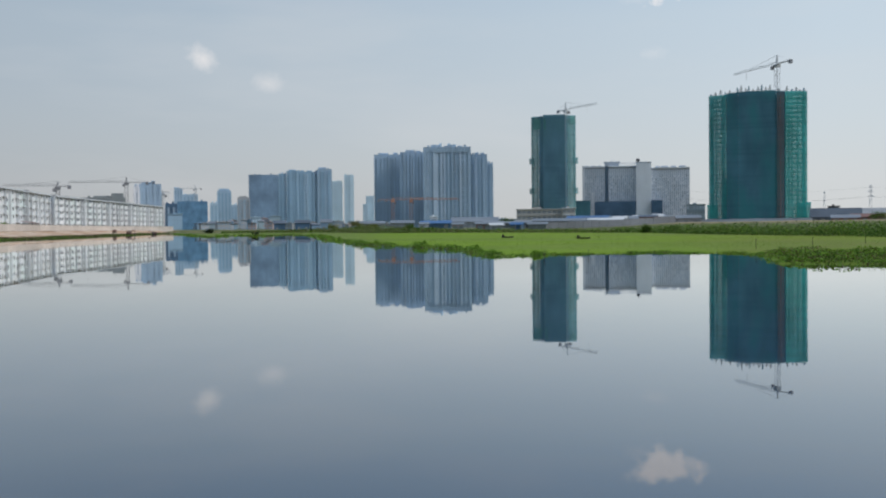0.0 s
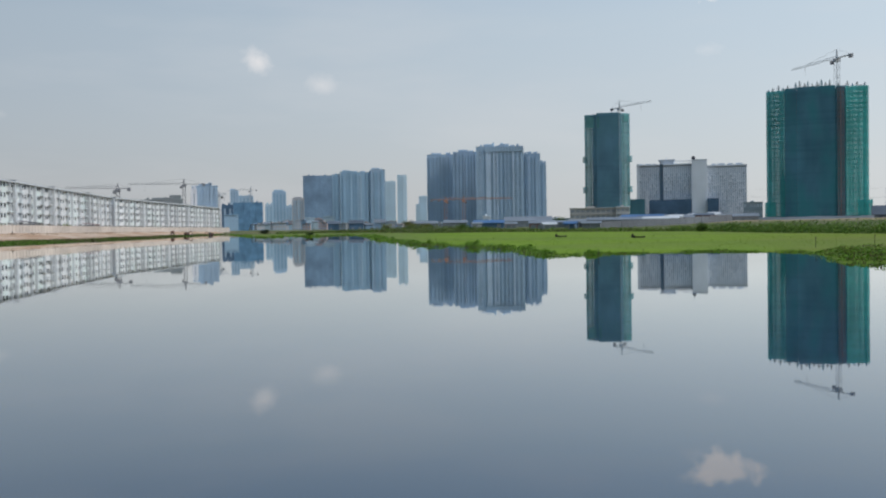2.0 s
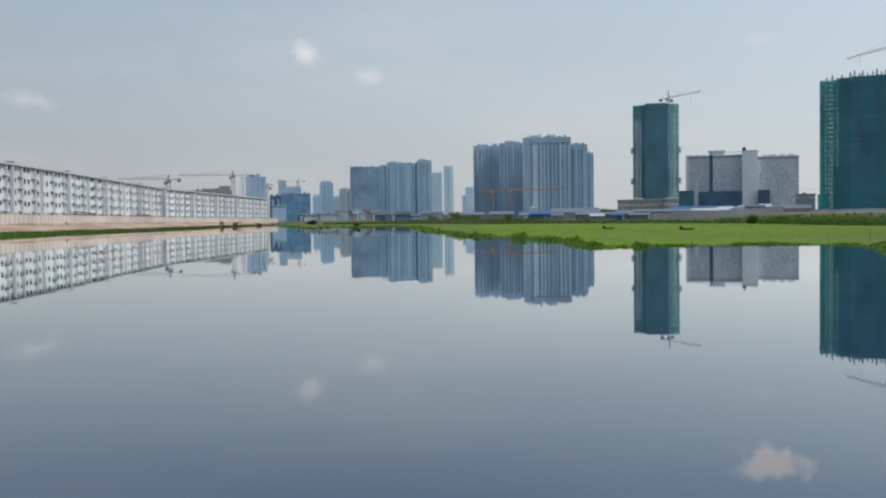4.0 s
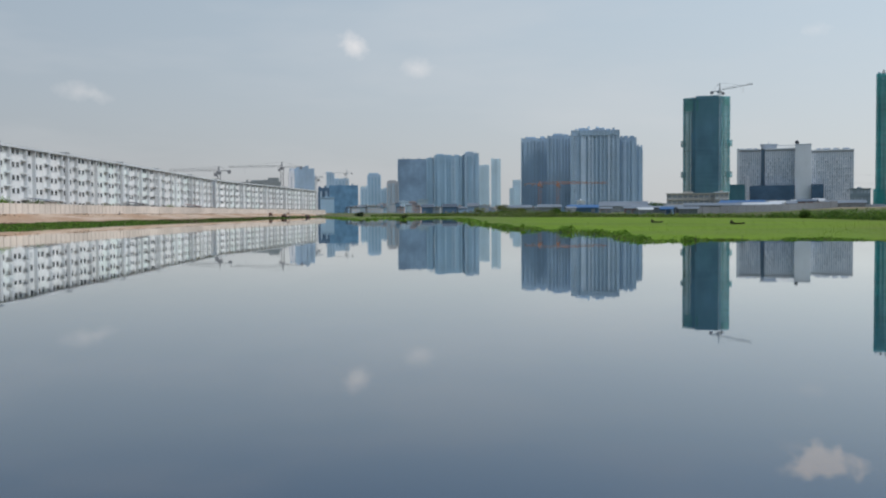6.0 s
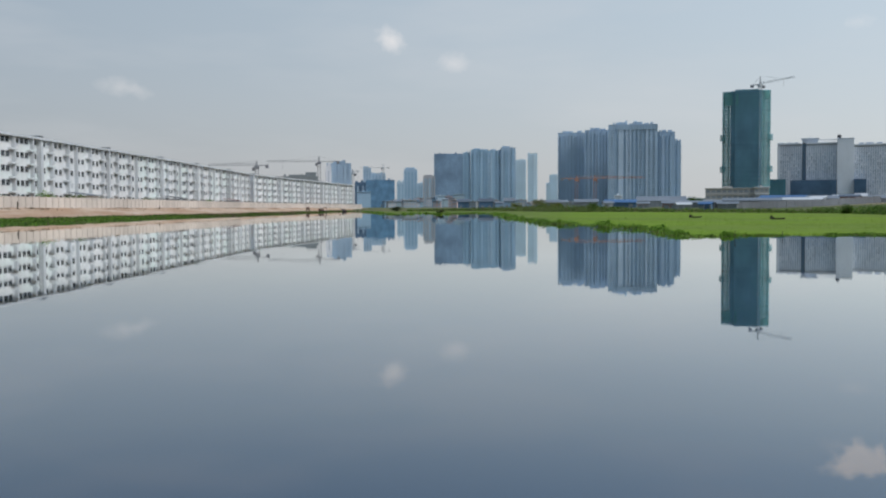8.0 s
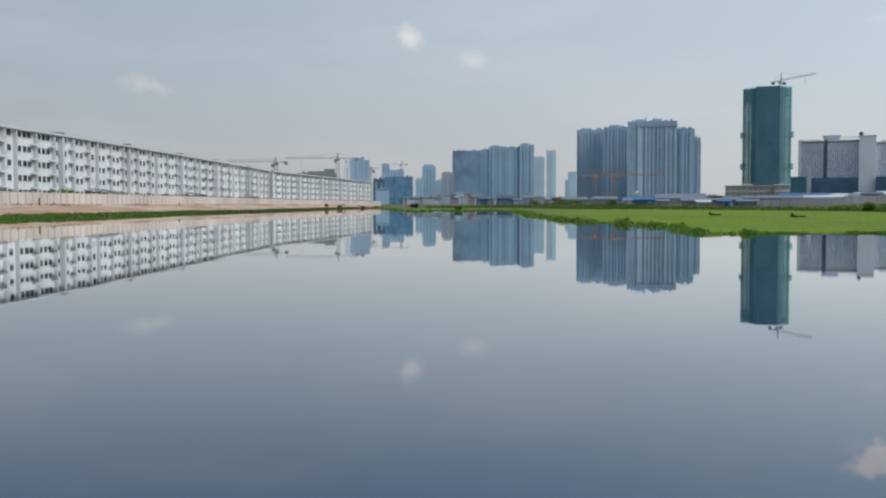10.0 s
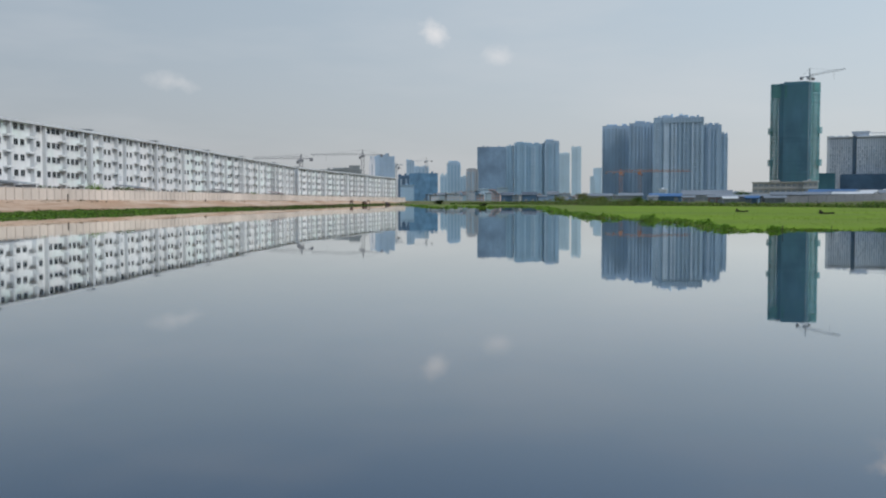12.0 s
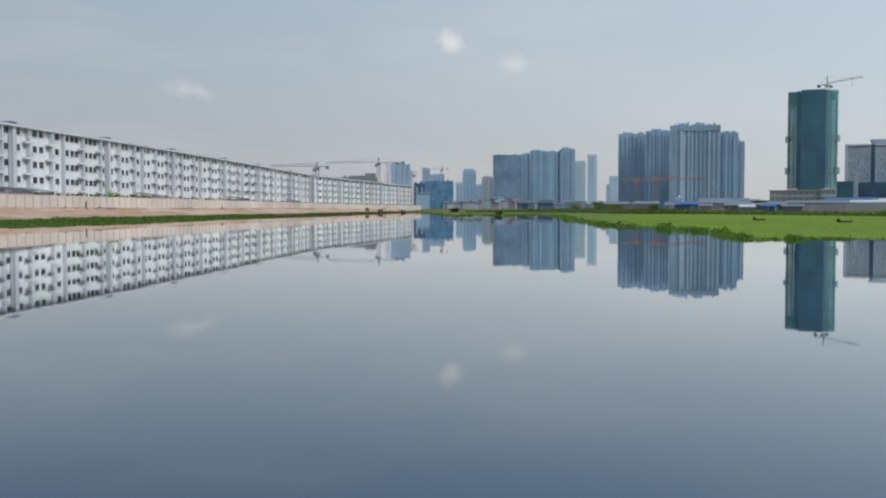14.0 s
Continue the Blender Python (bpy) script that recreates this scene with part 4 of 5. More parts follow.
tower_crane(-2.97, 900, 2.0, 27.4, 60, 14, 88, ORANGE, "orange tower crane on the building site", 2.4, tie=4.0, thick=0.6)
tower_crane(-1.90, 905, 2.0, 27.4, 46, 24, 88, ORANGE, "orange tower crane on the building site", 2.4, tie=4.0, thick=0.6)


# ---------------- white hotel-like slab ----------------
def hotel():
    x, y = polar(11.34, 980)
    b = thing("slab_building", "long off-white slab building with window fins and white stair tower", "building", x, y, 2.6, -11.34)
    k = 980 * math.pi / 180

    def sx(az):
        return (az - 11.34) * k
    for a0, a1, top, y0, mat, nm in ((8.28, 9.55, 58.6, 2, HOTEL_GREY, "left"), (9.55, 9.78, 59.8, 6, STEEL_HAZE_DARK, "gap"), (9.78, 11.37, 58.6, 0, HOTEL_GREY, "middle"), (12.21, 14.40, 56.3, 1, HOTEL_GREY, "right")):
        part("wall", boxes([(sx(a0), y0, 0, sx(a1) - 0.02, y0 + 18, top)]), mat, b)
        if nm == "gap":
            continue
        n = int((sx(a1) - sx(a0)) / 1.9)
        step = (sx(a1) - sx(a0)) / n
        fin = boxes([(-0.36, y0 - 0.5, 3, 0.36, y0 - 0.01, top - 1.6)])
        for i in range(n + 1):
            part("fin", fin, HOTEL_WHITE, b, at=(min(max(sx(a0) + i * step, sx(a0) + 0.4), sx(a1) - 0.45), 0, 0))
        lights = random.Random(n)
        pane = boxes([(0.42, y0 - 0.3, 0, step - 0.42, y0 - 0.02, 2.3)])
        rail = boxes([(0.38, y0 - 0.4, 0, step - 0.38, y0 - 0.02, 1.0)])
        for i in range(n):
            for f in range(14):
                if lights.random() < 0.62:
                    part("window", pane, HOTEL_GLASS if lights.random() < 0.97 else STEEL_HAZE_DARK, b, at=(sx(a0) + i * step, 0, 3.5 + f * 3.4))
                elif lights.random() < 0.5:
                    part("rail", rail, HOTEL_WHITE, b, at=(sx(a0) + i * step, 0, 3.5 + f * 3.4))
        part("cornice", boxes([(sx(a0) - 0.2, y0 - 1.0, top + 0.01, sx(a1) + 0.15, y0 + 18, top + 1.0)]), HOTEL_WHITE, b)
        part("cornice", boxes([(sx(a0) - 0.1, y0 - 0.8, top - 1.3, sx(a1), y0 - 0.02, top - 0.6)]), MID_GREY, b)
    part("end_wall", boxes([(sx(8.28) - 0.5, 1.2, 0, sx(8.28) + 2.4, 20, 60.3)]), HOTEL_WHITE, b)
    part("stair_tower", boxes([(sx(11.37), -5, 0, sx(12.21), 14, 62.0)]), HOTEL_WHITE, b, "plain white stair tower")
    part("stair_tower_cap", boxes([(sx(11.37) - 0.3, -5.3, 62.01, sx(12.21) + 0.3, 14, 62.9)]), HOTEL_GREY, b)
    part("podium_sheeting", boxes([(sx(8.98), -10, 0, sx(11.36), -6, 24)]), BLUE_NET, b, "dark blue sheeted podium")
    part("podium_sheeting", boxes([(sx(12.22), -9, 0, sx(12.84), -1, 24.5)]), BLUE_NET, b)
    part("roof_plant", boxes([(sx(9.56), 3, 59.9, sx(10.38), 12, 62.6), (sx(9.5), 2.6, 62.6, sx(10.44), 12.4, 64.2)]), HOTEL_GREY, b)
    posts = [((sx(a), 3, 59.0), (sx(a), 3, 62.4), 0.5) for a in (10.5, 10.65, 10.8, 10.95, 11.1, 11.25)] + [((sx(10.4), 3, 62.4), (sx(11.37), 3, 62.4), 0.5), ((sx(9.96), 6, 64.0), (sx(9.96), 6, 66.5), 0.5)]
    part("roof_frame", bars(posts), HOTEL_WHITE, b)
    for a, w in ((8.5, 4), (8.9, 5), (9.25, 3), (12.6, 4), (13.0, 7), (13.5, 5), (14.0, 6)):
        part("roof_unit", boxes([(sx(a) - w / 2, 4, 57.4, sx(a) + w / 2, 9, 60.6 if a < 10 else 58.9)]), HOTEL_GREY, b)
    bm = bmesh.new()
    bmesh.ops.create_icosphere(bm, subdivisions=2, radius=2.0, matrix=Matrix.Translation((sx(11.47), 2, 64.9)))
    me = bpy.data.meshes.new("tank")
    bm.to_mesh(me)
    bm.free()
    part("roof_tank", me, DARK_GREY, b, "round dark roof tank")


hotel()


# ---------------- low buildings along the far side ----------------
def shed(az, d, w, z0, eave, ridge, wall, roof, label, deep=14.0, turn=0.0, posts=0, group="low sheds"):
    """A gabled shed, its long side to the lake."""
    x, y = polar(az, d)
    b = thing("shed", label, "shed", x, y, z0, -az + turn, group)
    h, r, half = eave - z0, ridge - z0, w / 2
    part("wall", boxes([(-half, 0, -0.6, half, deep, h)]), wall, b)
    verts = [(-half - 0.6, -0.8, h - 0.1), (half + 0.6, -0.8, h - 0.1), (half + 0.6, deep / 2, r), (-half - 0.6, deep / 2, r), (-half - 0.6, deep + 0.8, h - 0.1), (half + 0.6, deep + 0.8, h - 0.1)]
    verts += [(vx, vy, vz + 0.25) for vx, vy, vz in verts]
    faces = [(0, 3, 2, 1), (3, 4, 5, 2), (6, 7, 8, 9), (9, 8, 11, 10), (0, 1, 7, 6), (1, 2, 8, 7), (2, 5, 11, 8), (5, 4, 10, 11), (4, 3, 9, 10), (3, 0, 6, 9)]
    part("roof", mesh_of("roof", verts, faces), roof, b)
    gable = [(-half, 0.3, h), (-half, deep - 0.3, h), (-half, deep / 2, r - 0.1), (half, 0.3, h), (half, deep - 0.3, h), (half, deep / 2, r - 0.1)]
    part("gable", mesh_of("gable", gable, [(0, 2, 1), (3, 4, 5), (0, 1, 4, 3), (1, 2, 5, 4), (2, 0, 3, 5)]), wall, b)
    n = max(2, int(w / 5))
    door = boxes([(-1.1, -0.08, 0, 1.1, -0.01, min(2.4, h * 0.75))])
    post = boxes([(-0.15, -0.6, -0.6, 0.15, -0.3, h - 0.1)])
    for i in range(n):
        px = -half + (i + 0.5) * w / n
        if (i * 3 + int(w)) % 4:
            part("opening", door, CORE, b, at=(px, 0, 0))
        if posts:
            part("post", post, MID_GREY, b, at=(px + w / n / 2 - 0.2, 0, 0))
    return b


def low_block(az, d, w, z0, top, wall, band, label, storeys=3, deep=12.0, name="low_building", bays=6, turn=0.0, panes=None, banded=True):
    """A flat-roofed building of a few storeys with ribbon windows."""
    x, y = polar(az, d)
    b = thing(name, label, "building", x, y, z0, -az + turn, "low buildings")
    h, half = top - z0, w / 2
    part("wall", boxes([(-half, 0, -0.8, half, deep, h)]), wall, b)
    st = h / storeys
    win = boxes([(-w / bays * (0.36 if banded else 0.22), -0.06, st * 0.35, w / bays * (0.36 if banded else 0.22), -0.01, st * 0.78)])
    slab = boxes([(-half - 0.2, -0.7, -0.15, half + 0.2, -0.07, 0.2)])
    for k in range(storeys):
        for i in range(bays):
            part("window", win, panes or HOTEL_GLASS, b, at=(-half + (i + 0.5) * w / bays, 0, k * st))
        if k and banded:
            part("floor_band", slab, band, b, at=(0, 0, k * st))
    part("roof", boxes([(-half - 0.5, -0.9, h + 0.01, half + 0.5, deep + 0.4, h + 0.5)]), band, b)
    part("roof_housing", boxes([(-half * 0.3, 3, h + 0.51, half * 0.1, 7, h + 1.5)]), wall, b)
    return b


low_block(5.72, 640, 30.0, 2.2, 13.4, WARM_BLOCK, WARM_BLOCK, "low beige block with long dark ribbon windows under the slim tower", 3, bays=9, panes=MID_GREY)
low_block(7.45, 632, 8.5, 2.2, 13.8, WARM_BLOCK, HOTEL_WHITE, "pale end block with open balconies", 3, bays=3, panes=MID_GREY)
shed(-0.42, 560, 17.4, 2.0, 4.6, 6.1, BLUE_NET, BLUE_ROOF, "dark blue shed with a blue corrugated roof")
low_block(-0.55, 590, 4.5, 2.0, 8.7, HOTEL_WHITE, HOTEL_WHITE, "small white hut behind the blue shed", 1, bays=1, deep=5)
shed(1.9, 600, 29.0, 2.1, 5.6, 8.4, MID_GREY, TIN, "long open shed under a pale tin roof", posts=1, deep=22)
shed(2.95, 560, 10.0, 2.1, 4.4, 5.6, PINKISH, TIN, "small pinkish shed with a tin roof")
shed(3.7, 500, 11.0, 2.0, 4.0, 4.9, CORE, TIN, "dark open-fronted shed with a pale roof", posts=1)
shed(4.9, 480, 9.5, 2.0, 4.1, 5.2, DARK_GREY, TIN, "dark open-fronted shed with a pale roof", posts=1)
shed(6.9, 452, 24.0, 2.0, 4.6, 5.7, MID_GREY, TIN, "long grey sheet-metal shed behind the lawn", deep=12)
shed(9.6, 458, 16.0, 2.0, 4.9, 5.8, MID_GREY, PALE_GREY, "long grey sheet-metal shed behind the lawn", deep=12)
shed(8.6, 520, 22.0, 2.0, 6.2, 7.6, HOTEL_GREY, BLUE_ROOF, "shed with a faded blue roof below the slab building")
shed(11.1, 500, 22.0, 2.2, 5.6, 7.0, PALE_GREY, TIN, "shed with a pale blue tin roof below the slab building")
shed(11.8, 560, 12.0, 2.2, 6.6, 8.0, PALE_GREY, PALE_GREY, "white-roofed site shed below the slab building")
shed(12.6, 600, 6.0, 2.4, 7.5, 9.2, RUST, PALE_GREY, "small shed with a white roof and red wall")
shed(13.9, 620, 24.0, 2.6, 6.5, 8.2, MID_GREY, TIN, "grey site shed beside the broad netted tower")
low_block(14.72, 820, 15.0, 2.6, 19.0, PALE_HAZE, PALE_HAZE, "pale low block beside the netted tower", 3)
shed(22.7, 600, 15.0, 3.0, 5.4, 7.2, RUST, TIN, "shed with a pale sagging roof")
low_block(22.1, 690, 7.0, 3.0, 13.6, DARK_GREY, DARK_GREY, "dark boxy water tank house", 2, deep=6, bays=2, name="tank_house")
shed(22.2, 660, 30.0, 3.0, 6.4, 12.0, DULL_ROOF, DULL_ROOF, "wide dark shed roof")
shed(23.9, 620, 20.0, 3.0, 6.0, 7.8, RUST, RUST, "rusty red sheet-metal shed")
shed(24.3, 720, 34.0, 3.0, 9.0, 12.6, RUST, MID_GREY, "large workshop with a weathered grey roof")
# Far houses and their panes reuse the haze-tinted colours.
for az, d, w, top, wall, label in ((-12.3, 1190, 10, 13.5, PINKISH, "pink low-rise house below the skyline"), (-11.6, 1180, 11, 14.0, BEIGE, "beige low-rise house below the skyline"),
                                   (-11.0, 1200, 12, 17.0, HAZE_BAND, "low-rise house tinted pale blue for haze below the skyline"), (-10.5, 1150, 8, 15.5, PINKISH, "pink low-rise house below the skyline"),
                                   (-13.2, 1150, 10, 10.0, HAZE_SLAB, "hazy blue low-rise house below the skyline"), (-14.1, 1120, 11, 10.0, HAZE_SLAB, "hazy blue low-rise house below the skyline"),
                                   (-15.55, 1000, 14, 18.5, HAZE_BLUE, "pale hazy block near the lake's end"), (-9.9, 1250, 14, 19.0, PALE_HAZE, "pale low-rise house below the skyline"),
                                   (-12.9, 1080, 9, 8.5, BEIGE, "faded pink low house near the water"), (-6.2, 1100, 13, 10.5, BEIGE, "beige low building on the flat land"),
                                   (-5.0, 900, 13, 8.0, MID_GREY, "weathered grey low building on the flat land"), (-3.3, 760, 12, 5.6, MID_GREY, "weathered grey low building on the flat land"),
                                   (3.6, 1100, 30, 11.0, HOTEL_GREY, "grey low building in the haze"), (-12.8, 900, 12, 9.0, BEIGE, "beige low house near the water")):
    low_block(az, d, w, 1.6, top, wall, wall, label, max(2, int(top / 4)), bays=max(3, int(w / 3)), panes=HAZE_DARK, banded=False)
# crowd of small houses under the skyline; blue and pale tones hold painted haze
town = random.Random(11)
for i in range(66):
    az, d = town.uniform(-14.6, -3.2), town.uniform(930, 1160)
    wall, tone = town.choice(((PINKISH, "faded pink"), (BEIGE, "grey-beige"), (HAZE_SLAB, "hazy blue"), (PALE_HAZE, "pale grey"), (HAZE_BLUE, "pale blue"), (HAZE_SLAB, "slate blue"), (MID_GREY, "grey")))
    top, w = 1.6 + town.uniform(4.0, 9.5) * (1.25 if -12.6 < az < -9.8 else 0.85), town.uniform(4.5, 9.0)
    if town.random() < 0.6:
        low_block(az, d, w, 1.6, top, wall, town.choice((wall, DULL_ROOF, TIN)), f"small {tone} house in the crowd below the skyline", max(1, int(top / 3.6)), deep=7.0, bays=2, turn=town.uniform(-25, 25), panes=HAZE_DARK, banded=False)
    else:
        shed(az, d, w, 1.6, top - 1.2, top, wall, town.choice((DULL_ROOF, TIN, RUST, HAZE_SLAB)), f"small {tone} shed in the crowd below the skyline", deep=7.0, turn=town.uniform(-25, 25))
for az, d, w, wall, roof, label in ((-9.6, 1000, 13, BLUE_NET, DULL_ROOF, "blue sheeted shed below the skyline"), (-8.3, 950, 14, BLUE_NET, DULL_ROOF, "blue sheeted shed with a slate roof below the skyline"),
                                    (-6.9, 900, 10, HAZE_SLAB, TIN, "shed tinted blue-grey for haze below the skyline"), (-13.4, 1050, 14, PINKISH, TIN, "pinkish shed near the lake's end"),
                                    (-4.2, 640, 16, MID_GREY, TIN, "pale shed on the flat land"), (-2.4, 600, 14, MID_GREY, TIN, "grey-roofed shed on the flat land")):
    shed(az, d, w, 1.6, 5.2 if d < 700 else 8.0, 6.8 if d < 700 else 11.0, wall, roof, label)


# small patched huts in front of the long sheds
for az, d, w, tall, wall, roof, label in ((2.4, 470, 7, 2.6, RUST, TIN, "small rusty hut with a tin roof"), (3.2, 455, 6, 2.2, MID_GREY, PALE_GREY, "small grey hut with a pale roof"),
                                          (4.35, 440, 5, 2.4, BLUE_NET, BLUE_ROOF, "small blue sheeted hut"), (5.6, 425, 8, 2.3, CORE, TIN, "small dark open hut with a tin roof"),
                                          (7.6, 462, 6, 3.6, PALE_GREY, BLUE_ROOF, "small pale hut with a blue roof"), (8.9, 466, 9, 3.4, MID_GREY, DULL_ROOF, "small grey hut with a dark roof"),
                                          (10.4, 470, 6, 3.6, HOTEL_GREY, PALE_GREY, "small grey hut with a pale roof"), (12.0, 482, 8, 3.4, RUST, DULL_ROOF, "small rusty hut with a dark roof"),
                                          (0.9, 520, 6, 2.4, PINKISH, TIN, "small pinkish hut with a tin roof"), (-1.1, 540, 5, 2.8, PALE_GREY, TIN, "small pale hut beside the blue shed")):
    hx, hy = polar(az, d)
    gz = height(hx, hy)
    shed(az, d, w, gz, gz + tall, gz + tall + 0.9, wall, roof, label, deep=6.0, turn=((az * 37) % 20) - 10, posts=1)


# site hoarding in front of the sheds and the broad tower
def hoarding(az0, az1, d0, d1, tall, mat, label):
    base = pose(*polar(az0, d0), height(*polar(az0, d0)))
    f = thing("site_hoarding", label, "fence", *base.translation)
    a, b = Vector(polar(az0, d0)), Vector(polar(az1, d1))
    n = int((b - a).length / 4)
    turn = math.degrees(math.atan2(b.y - a.y, b.x - a.x))
    panel_me = boxes([(0.03, -0.05, -0.8, 3.97, 0.05, tall)])
    post_me = boxes([(-0.1, 0.06, -0.8, 0.1, 0.26, tall - 0.1)])
    for i in range(n):
        p = a.lerp(b, i / n)
        m = pose(p.x, p.y, height(p.x, p.y) + random.uniform(-0.12, 0.12), 0, 0, turn)
        part("panel", panel_me, mat, f).matrix_local = base.inverted() @ m
        part("post", post_me, MID_GREY, f).matrix_local = base.inverted() @ m
    return f


hoarding(5.9, 13.6, 428, 466, 3.1, HOARD, "grey sheet-metal site hoarding behind the green lawn")
hoarding(13.7, 21.0, 640, 600, 2.2, HOTEL_GREY, "pale grey hoarding at the foot of the broad tower")


# ---------------- pylons and wires ----------------
def pylon(az, d, z0, top, spread, mat, label, turn=0.0, thick=1.0):
    x, y = polar(az, d)
    p = thing("power_pylon", label, "pylon", x, y, z0, -az + turn)
    h = top - z0
    w = 0.05 * h
    m = []
    for sx in (-1, 1):
        for sy in (-1, 1):
            m.append(((sx * w, sy * w, 0), (sx * w * 0.25, sy * w * 0.25, h), 0.007 * h * thick))
    for k in range(9):
        z0k, z1k = h * k / 9, h * (k + 1) / 9
        a, b = w * (1 - 0.75 * k / 9), w * (1 - 0.75 * (k + 1) / 9)
        s = 1 if k % 2 else -1
        for sy in (-1, 1):
            m += [((-s * a, sy * a, z0k), (s * b, sy * b, z1k), 0.006 * h * thick), ((sy * a, -s * a, z0k), (sy * b, s * b, z1k), 0.006 * h * thick)]
    part("lattice_mast", bars(m), mat, p)
    for f, k in ((0.70, 1.0), (0.82, 0.85), (0.94, 0.6)):
        part("crossarm", bars([((-spread * k, 0, h * f), (spread * k, 0, h * f), 0.012 * h), ((-spread * k, 0, h * f), (0, 0, h * f + 0.05 * h), 0.008 * h), ((spread * k, 0, h * f), (0, 0, h * f + 0.05 * h), 0.008 * h)]), mat, p)
    return p


pylon(23.96, 1500, 2.5, 57.0, 4.2, HOTEL_GREY, "grey lattice power pylon on the horizon")
pylon(21.62, 1900, 2.5, 62.0, 1.2, HOTEL_GREY, "far slender lattice mast")
pylon(8.86, 800, 2.2, 30.5, 2.0, HOTEL_WHITE, "pale lattice mast in front of the slab building", thick=1.5)


def power_line(a, b, sag, label):
    pts = [Vector(a).lerp(Vector(b), t / 14) - Vector((0, 0, sag * 4 * (t / 14) * (1 - t / 14))) for t in range(15)]
    w = new("power_line", bars([(pts[i], pts[i + 1], 0.13) for i in range(14)]))
    w.data.materials.append(PALE_GREY)
    return tagged(w, label, "power line")


px, py = polar(23.96, 1500)
for side_x, zz in ((-4.2, 40.6), (4.2, 40.6), (-2.5, 53.8)):
    qx, qy = polar(13.0, 1750)
    power_line((px + side_x, py, zz), (qx + side_x, qy, zz + 14), 9, "thin sagging power line hung from the far pylon")
    rx, ry = polar(38.0, 1400)
    power_line((px + side_x, py, zz), (rx + side_x, ry, zz + 4), 9, "thin sagging power line hung from the far pylon")


# ---------------- plants ----------------
rng = np.random.default_rng(7)


def foliage(name, label, category, x, y, z, size, mat, flat=0.45, parent=None, kind="stuff"):
    """Many small pointed leaves, one mesh."""
    n = len(x)
    size = np.broadcast_to(size, (n,)) * rng.uniform(0.6, 1.4, n)
    yaw, lean = rng.uniform(0, 2 * np.pi, n), rng.normal(flat * 1.5, 0.45, n)
    along = np.stack([np.cos(yaw) * np.cos(lean), np.sin(yaw) * np.cos(lean), np.sin(lean)], 1)
    across = np.stack([-np.sin(yaw), np.cos(yaw), rng.normal(0, 0.35, n)], 1)
    c = np.stack([x, y, z], 1)
    s = size[:, None]
    v = np.stack([c - along * s * 0.5, c + across * s * 0.32, c + along * s * 0.6 - [0, 0, 0.08] * s, c - across * s * 0.32], 1).reshape(-1, 3)
    me = bpy.data.meshes.new(name)
    me.vertices.add(n * 4)
    me.vertices.foreach_set("co", v.ravel())
    me.loops.add(n * 4)
    me.loops.foreach_set("vertex_index", np.arange(n * 4, dtype=np.int32))
    me.polygons.add(n)
    me.polygons.foreach_set("loop_start", np.arange(0, n * 4, 4, dtype=np.int32))
    me.update()
    me.materials.append(mat)
    ob = new(name, me)
    if parent:
        ob.parent = parent
        return ob
    return tagged(ob, label, category, kind=kind)


def along_shore(points, n, depth, near_bias=1.0):
    """Random places along a shoreline, denser nearby, with their distance inland."""
    segs = [(Vector(points[i]), Vector(points[i + 1])) for i in range(len(points) - 1)]
    weight = np.array([(b - a).length / max(40, ((a + b) / 2).length) ** near_bias for a, b in segs])
    pick = rng.choice(len(segs), n, p=weight / weight.sum())
    a = np.array([segs[i][0] for i in pick])
    b = np.array([segs[i][1] for i in pick])
    p = a + (b - a) * rng.random((n, 1))
    side_way = np.stack([(b - a)[:, 1], -(b - a)[:, 0]], 1)
    side_way /= np.linalg.norm(side_way, axis=1)[:, None]
    inland = np.abs(rng.normal(0, 1, n)) * depth
    return p, side_way, inland


# clumpy water plants at the lawn's edge
p, way_in, inland = along_shore(RIGHT_SHORE[1:-3], 90000, 0.6, 1.15)
far = np.hypot(p[:, 0], p[:, 1])
q = p + way_in * (inland * np.clip(far / 70, 0.8, 2) - 0.3)[:, None]
lump = wavy(q[:, 0], q[:, 1], 0.9) + 0.6 * wavy(q[:, 0] + 30, q[:, 1], 0.33)
keep = rng.random(len(q)) < np.clip(0.06 + 0.75 * lump, 0.05, 1)
q, far, lump = q[keep], far[keep], lump[keep]
q_az = np.degrees(np.arctan2(q[:, 0], q[:, 1]))
clumpy = np.interp(q_az, (-20, 3, 6.2, 7, 18, 19), (1, 1, 0.8, 0.22, 0.22, 1))
tall = np.clip(0.06 + 0.3 * np.clip(lump, 0, 1.4), 0.06, 0.55) * np.clip(far / 75, 0.9, 1.5) * clumpy
zz = np.maximum(land(q[:, 0], q[:, 1])[0], 0.0) + tall * rng.random(len(q)) ** 0.8
sel = rng.random(len(q)) < 0.72
low_q = rng.random(len(q)) < 0.12
foliage("withered_plants", "withered brown stems at the waterline", "water plants", q[low_q, 0], q[low_q, 1], zz[low_q] * 0.35 + 0.02, 0.10 * np.clip(far[low_q] / 62, 1, 3), LEAF_BROWN)
foliage("water_plants", "clumps of fresh green water plants along the shore", "water plants", q[sel, 0], q[sel, 1], zz[sel], 0.11 * np.clip(far[sel] / 62, 1, 3), LEAF_FRESH, flat=0.22)
foliage("water_plants", "darker green water plants at the waterline", "water plants", q[~sel, 0], q[~sel, 1], zz[~sel] * 0.8, 0.10 * np.clip(far[~sel] / 62, 1, 3), LEAF_DARK, flat=0.3)

